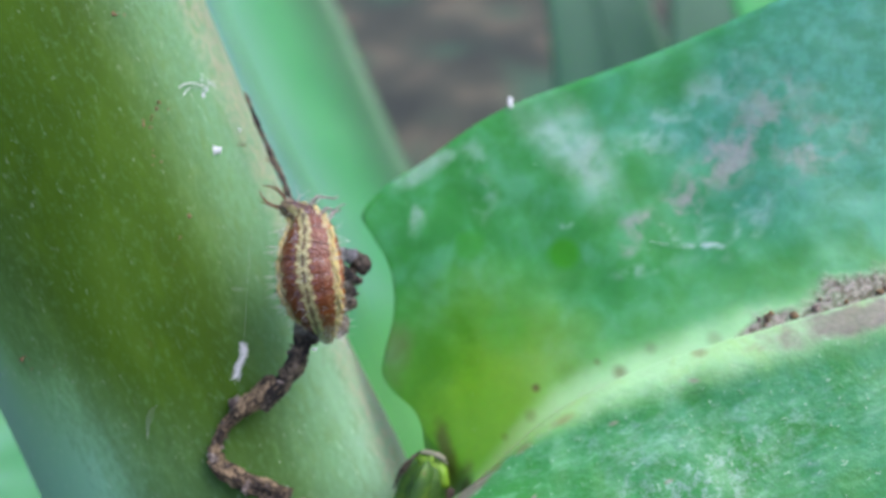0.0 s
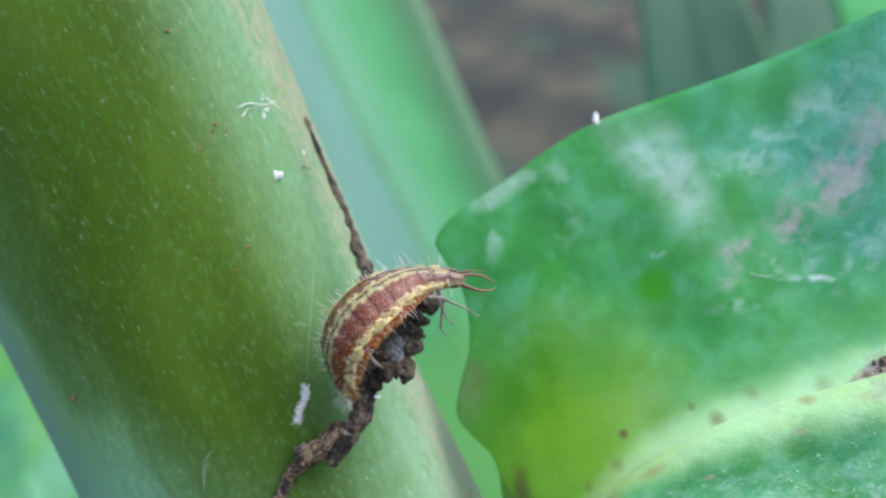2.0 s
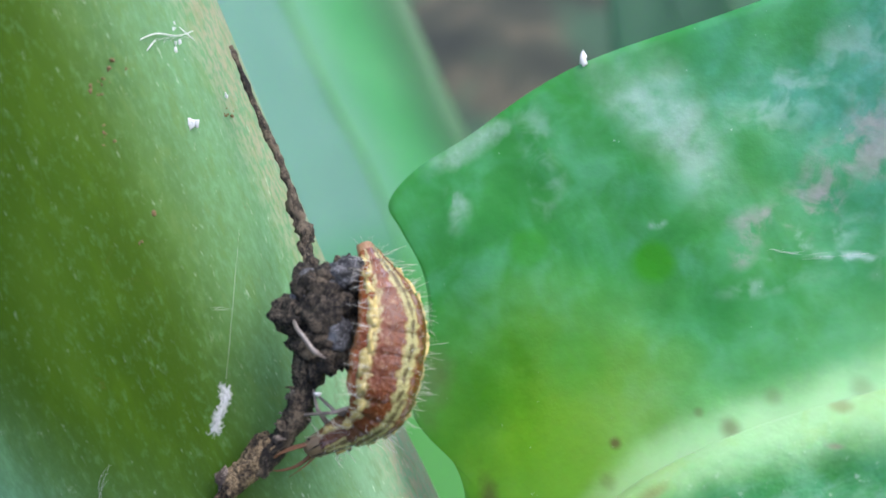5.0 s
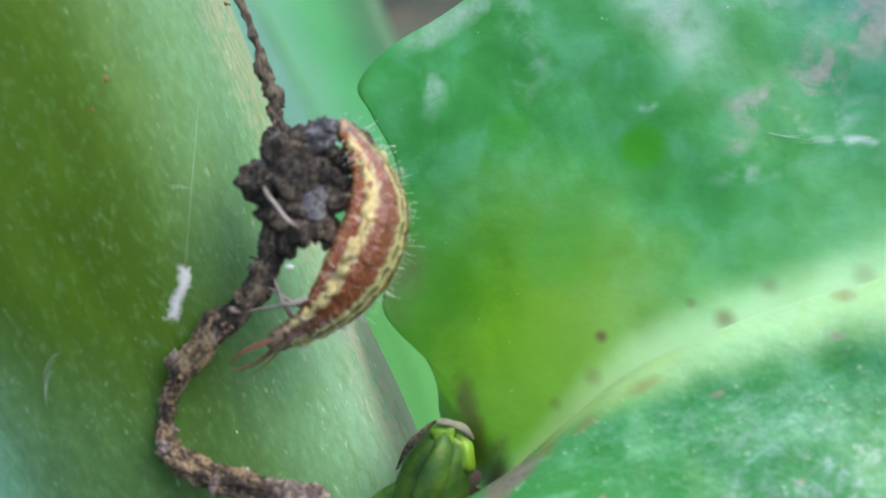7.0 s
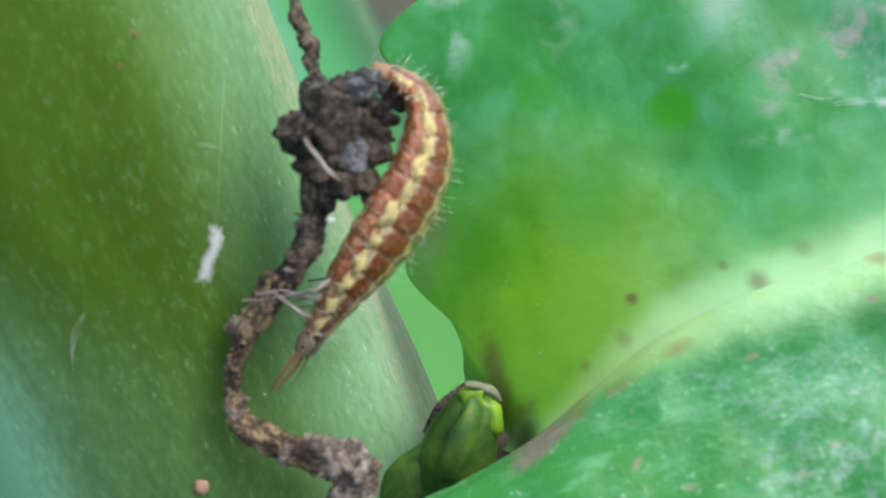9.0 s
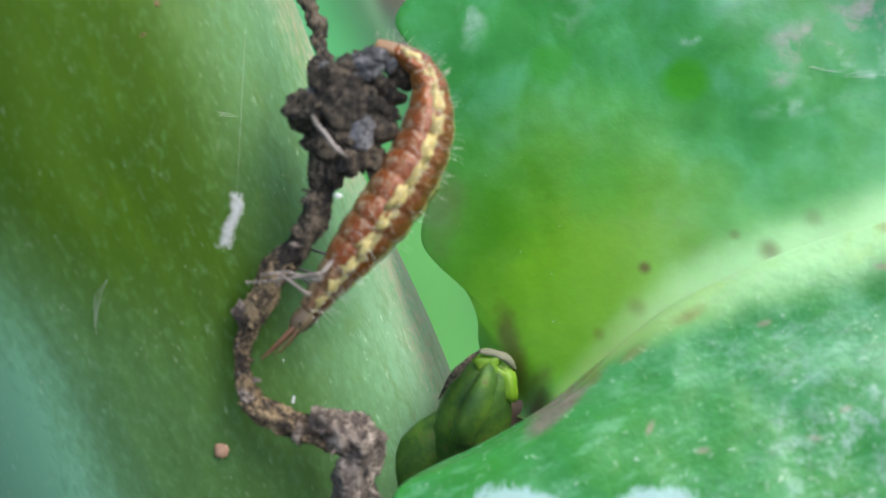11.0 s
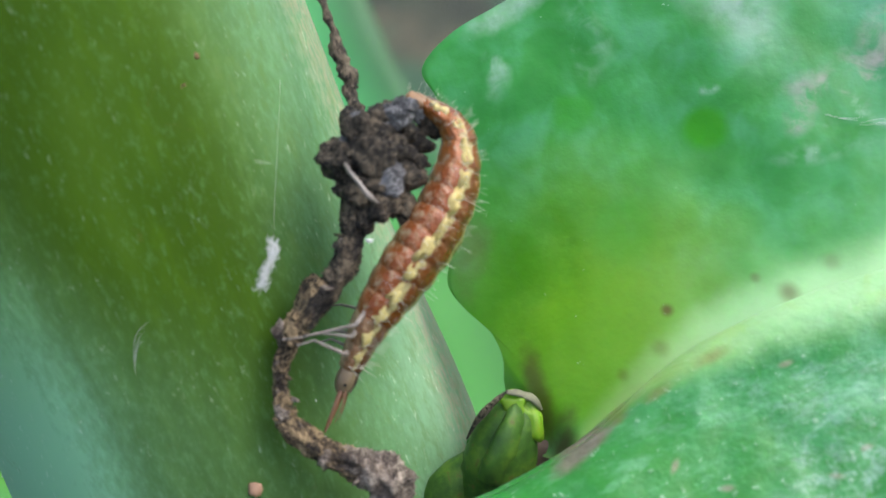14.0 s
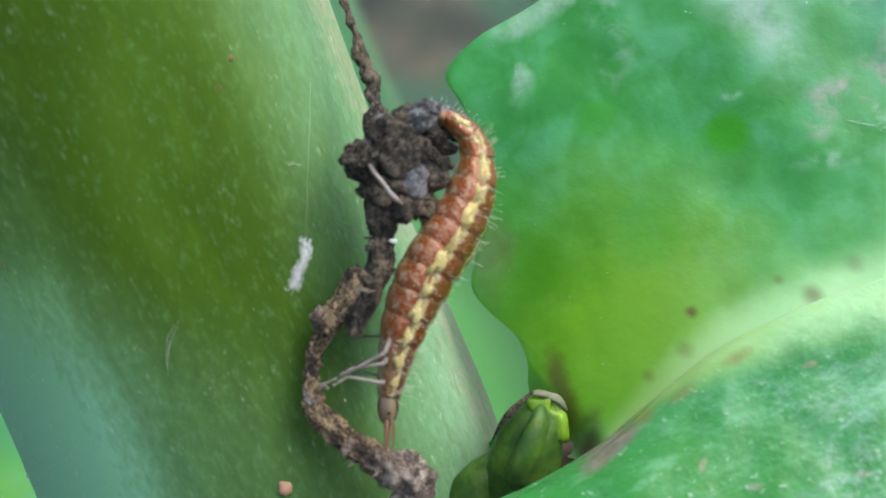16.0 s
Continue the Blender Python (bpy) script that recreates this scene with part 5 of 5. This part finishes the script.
def build_larva():
    larva = thing("lacewing_larva", (-3.0, 28.4, 0.0), "red-brown lacewing larva with cream stripes, gripping the dried stalk", "insect larva")
    segments = []
    length = 1.05
    for i in range(SEGMENTS):
        u = (i + 0.5) / SEGMENTS
        w, h = radius_at(u)
        ob = local_part("thorax_ring" if i >= SEGMENTS - 3 else "abdomen_ring", *ring_mesh(u, length if i else 0.62), M_TAIL if i == 0 else M_THORAX if i >= SEGMENTS - 2 else M_REAR if i < 4 else M_LARVA, larva)
        segments.append(ob)
        if 1 <= i:
            for s in (-1, 1):
                k = 0.22 * (0.35 + 0.65 * w)
                c = Vector((s * w * 0.93, 0.04, 0.27 * h))
                v, f = lump(c, k, i + s * 0.3, (0.5, 1.45, 0.7), 1.3, 9, 12)
                local_part("tubercle", v, f, M_TUBERCLE, ob, "yellow side wart")
                pieces = []
                for q in range(8):
                    d = Vector((s * random.uniform(0.5, 1.0), random.uniform(-0.25, 0.25), random.uniform(-0.4, 0.8))).normalized()
                    root = c + Vector((0, random.uniform(-0.34, 0.34), random.uniform(-0.1, 0.2)))
                    tip = root + d * random.uniform(0.25, 0.62)
                    pieces.append(tube([root - d * k * 0.3, root.lerp(tip, 0.6) + Vector((0, 0, 0.03)), tip], (0.008, 0.006, 0.003), 4, 3))
                local_part("bristles", *join(*pieces), M_HAIR, ob, "fan of fine pale bristles")
        pieces = []
        for q in range(15):
            a, y = random.uniform(-1.3, 1.3), random.uniform(-0.32, 0.32)
            p = Vector((math.sin(a) * w, y, math.cos(a) * h))
            d = Vector((math.sin(a), random.uniform(-0.4, 0.2), math.cos(a)))
            pieces.append(tube([p * 0.97, p + d * random.uniform(0.12, 0.38)], (0.0055, 0.002), 2, 3))
        local_part("back_bristles", *join(*pieces), M_HAIR, ob, "short pale bristles on the back")
    for i, reach in ((SEGMENTS - 3, 1.0), (SEGMENTS - 2, 1.0), (SEGMENTS - 1, 0.9)):
        for s in (-1, 1):
            local_part("leg", *leg_mesh(s, reach * random.uniform(0.65, 1.15), random.uniform(-0.9, 1.5)), M_LEG, segments[i], "thin grey-brown jointed leg")
    v, f = lump((0, 0, 0), 0.4, 4.0, (0.85, 1.3, 0.65), 0.12, 12, 18)
    head = local_part("head", v, f, M_HEAD, larva, "flat cream head with dark stripes")
    for s in (-1, 1):
        v, f = tube([(s * 0.12, 0.3, 0), (s * 0.23, 0.6, 0.0), (s * 0.27, 0.95, 0.0), (s * 0.2, 1.3, -0.02), (s * 0.08, 1.5, -0.02)], (0.08, 0.06, 0.045, 0.03, 0.01), 16, 8)
        local_part("jaw", v, f, M_JAW, head, "curved amber sickle jaw")
        v, f = tube([(s * 0.2, 0.3, 0.1), (s * 0.3, 0.7, 0.16), (s * 0.38, 1.15, 0.15)], (0.035, 0.022, 0.008), 8, 5)
        local_part("antenna", v, f, M_JAW, head, "thin antenna")
        local_part("eye", *lump((s * 0.29, 0.2, 0.06), 0.045, 1.0, (1, 1, 1), 0.1, 6, 8), M_GRAIN, head, "small black eye")
        v, f = tube([(s * 0.1, 0.36, 0.2), (s * 0.13, 0.05, 0.24), (s * 0.16, -0.3, 0.2)], (0.03, 0.05, 0.04), 8, 6, 0.2, 1.0, 0.5)
        local_part("head_stripe", v, f, M_GRAIN, head, "dark stripe on the head")
    return larva, segments, head


def even(points, steps=60):
    """Places at even lengths along a spline."""
    fine = [spline(points, i / 200) for i in range(201)]
    run = [0.0]
    for a, b in zip(fine, fine[1:]):
        run.append(run[-1] + (b - a).length)
    return [fine[min(range(201), key=lambda i: abs(run[i] - run[-1] * k / steps))] for k in range(steps + 1)]


def body_frame(points, back, u):
    """The pose on the body's line at u, in millimetres: y runs to the head, z to the back."""
    c = spline(points, u)
    t = (spline(points, min(u + 0.05, 1)) - spline(points, max(u - 0.05, 0))).normalized()
    z = (back - t * back.dot(t)).normalized()
    x = t.cross(z)
    return c, Matrix((x, t, z)).transposed().to_4x4()


# seconds and how far the clump, the elbow are drawn from their rest, in millimetres
SWAY = [
    (0, 0.03, -0.30),
    (0.5, -0.06, -0.32),
    (1, -0.01, -0.37),
    (1.5, 0.08, -0.39),
    (2, -0.11, -0.47),
    (2.5, -0.14, -0.40),
    (3, -0.28, -0.39),
    (3.5, -0.15, -0.39),
    (6, -0.01, -0.05),
    (6.5, -0.07, 0.05),
    (7, 0.08, -0.01),
    (7.5, -0.17, 0.03),
    (8, 0.07, -0.07),
    (8.5, 0.05, 0.05),
    (9, 0.25, 0.18),
    (9.2, 0.32, 0.23),
    (11.3, -0.06, -0.06),
    (11.5, -0.06, 0.03),
    (12, -0.04, 0.04),
    (12.5, -0.10, 0.00),
    (13, -0.14, -0.06),
    (13.5, -0.19, -0.19),
    (14, -0.07, -0.05),
    (14.5, -0.17, -0.03),
    (15, -0.11, -0.10),
    (15.5, -0.02, -0.07),
    (16, -0.28, -0.05),
]
# seconds, then x and z of the middle joint and of the elbow
JOINTS = [
    (0, -5.80, -2.07, -7.83, -4.20),
    (0.5, -5.82, -2.23, -7.53, -4.50),
    (1, -5.84, -2.40, -7.17, -4.72),
    (1.5, -5.66, -2.23, -7.23, -4.21),
    (3, -5.10, -1.74, -7.81, -4.34),
    (3.5, -4.92, -1.57, -7.60, -4.20),
    (6.2, -5.53, -1.70, -7.01, -5.07),
    (6.8, -5.75, -1.87, -7.31, -4.87),
    (7.4, -5.74, -2.01, -7.14, -5.05),
    (8, -5.63, -2.15, -7.29, -4.64),
    (8.5, -5.45, -2.15, -6.85, -4.89),
    (9, -5.27, -2.15, -6.41, -5.23),
    (9.2, -5.28, -2.17, -6.79, -5.57),
    (11.3, -5.39, -2.33, -6.30, -5.43),
    (12, -5.31, -2.42, -6.48, -5.19),
    (12.5, -5.26, -2.48, -5.93, -5.36),
    (13, -5.67, -2.46, -6.55, -4.91),
    (13.3, -5.83, -2.70, -6.58, -5.39),
    (13.6, -5.68, -2.65, -5.93, -5.06),
    (14, -5.48, -2.58, -6.23, -4.87),
    (14.3, -5.34, -2.49, -6.30, -4.68),
    (14.5, -5.25, -2.43, -6.32, -4.65),
    (15, -5.46, -2.22, -6.41, -4.59),
    (15.5, -5.12, -2.22, -5.96, -4.53),
    (16, -5.26, -2.72, -6.08, -4.49),
]


def swing(a, b):
    """The turn that takes the way a to the way b."""
    return a.rotation_difference(b).to_matrix().to_4x4()


build_ground()
STEM = build_stem()
build_leaf()
build_bud()
build_far_plants()
STALK, TOP_LENGTH, UPPER_LENGTH, LOWER_LENGTH = build_dried_stalk()
build_marks(STEM)
LARVA, RINGS, HEAD = build_larva()


def motions():
    home = origin_of(STALK)
    walk(STALK, [(t, FR @ Matrix.Translation((home + Vector((x, 0, z))) * MM)) for t, x, z in SWAY])
    rows = ([], [], [])
    for t, mx, mz, ex, ez in JOINTS:
        e = Vector((ex, 31.2, ez))
        m = e + (Vector((mx, 31.1, mz)) - e).normalized() * (MIDDLE - ELBOW).length
        rows[0].append((t, swing(MIDDLE - CLUMP_LOW, m - CLUMP_LOW)))
        rows[1].append((t, Matrix.Translation((m - CLUMP_LOW) * MM) @ swing(ELBOW - MIDDLE, e - m)))
        rows[2].append((t, Matrix.Translation((e - CLUMP_LOW) * MM) @ swing(KNEE - ELBOW, KNEE - e)))
    for ob, keys in zip((TOP_LENGTH, UPPER_LENGTH, LOWER_LENGTH), rows):
        walk(ob, keys)
    base = origin_of(LARVA)
    tracks = [[] for _ in range(SEGMENTS + 1)]
    for t, back, *places in BODY:
        back = Vector(back).normalized()
        line = even(places[:7], 30)
        for i in range(SEGMENTS):
            c, turn = body_frame(line, back, (i + 0.4) / (SEGMENTS + 0.35))
            tracks[i].append((t, Matrix.Translation((c - base) * MM) @ turn))
        c, turn = body_frame([line[25], line[30], Vector(places[7])], back, 0.5)
        tracks[SEGMENTS].append((t, Matrix.Translation((c - base) * MM) @ turn))
    for ob, rows in zip(RINGS + [HEAD], tracks):
        walk(ob, rows)


motions()
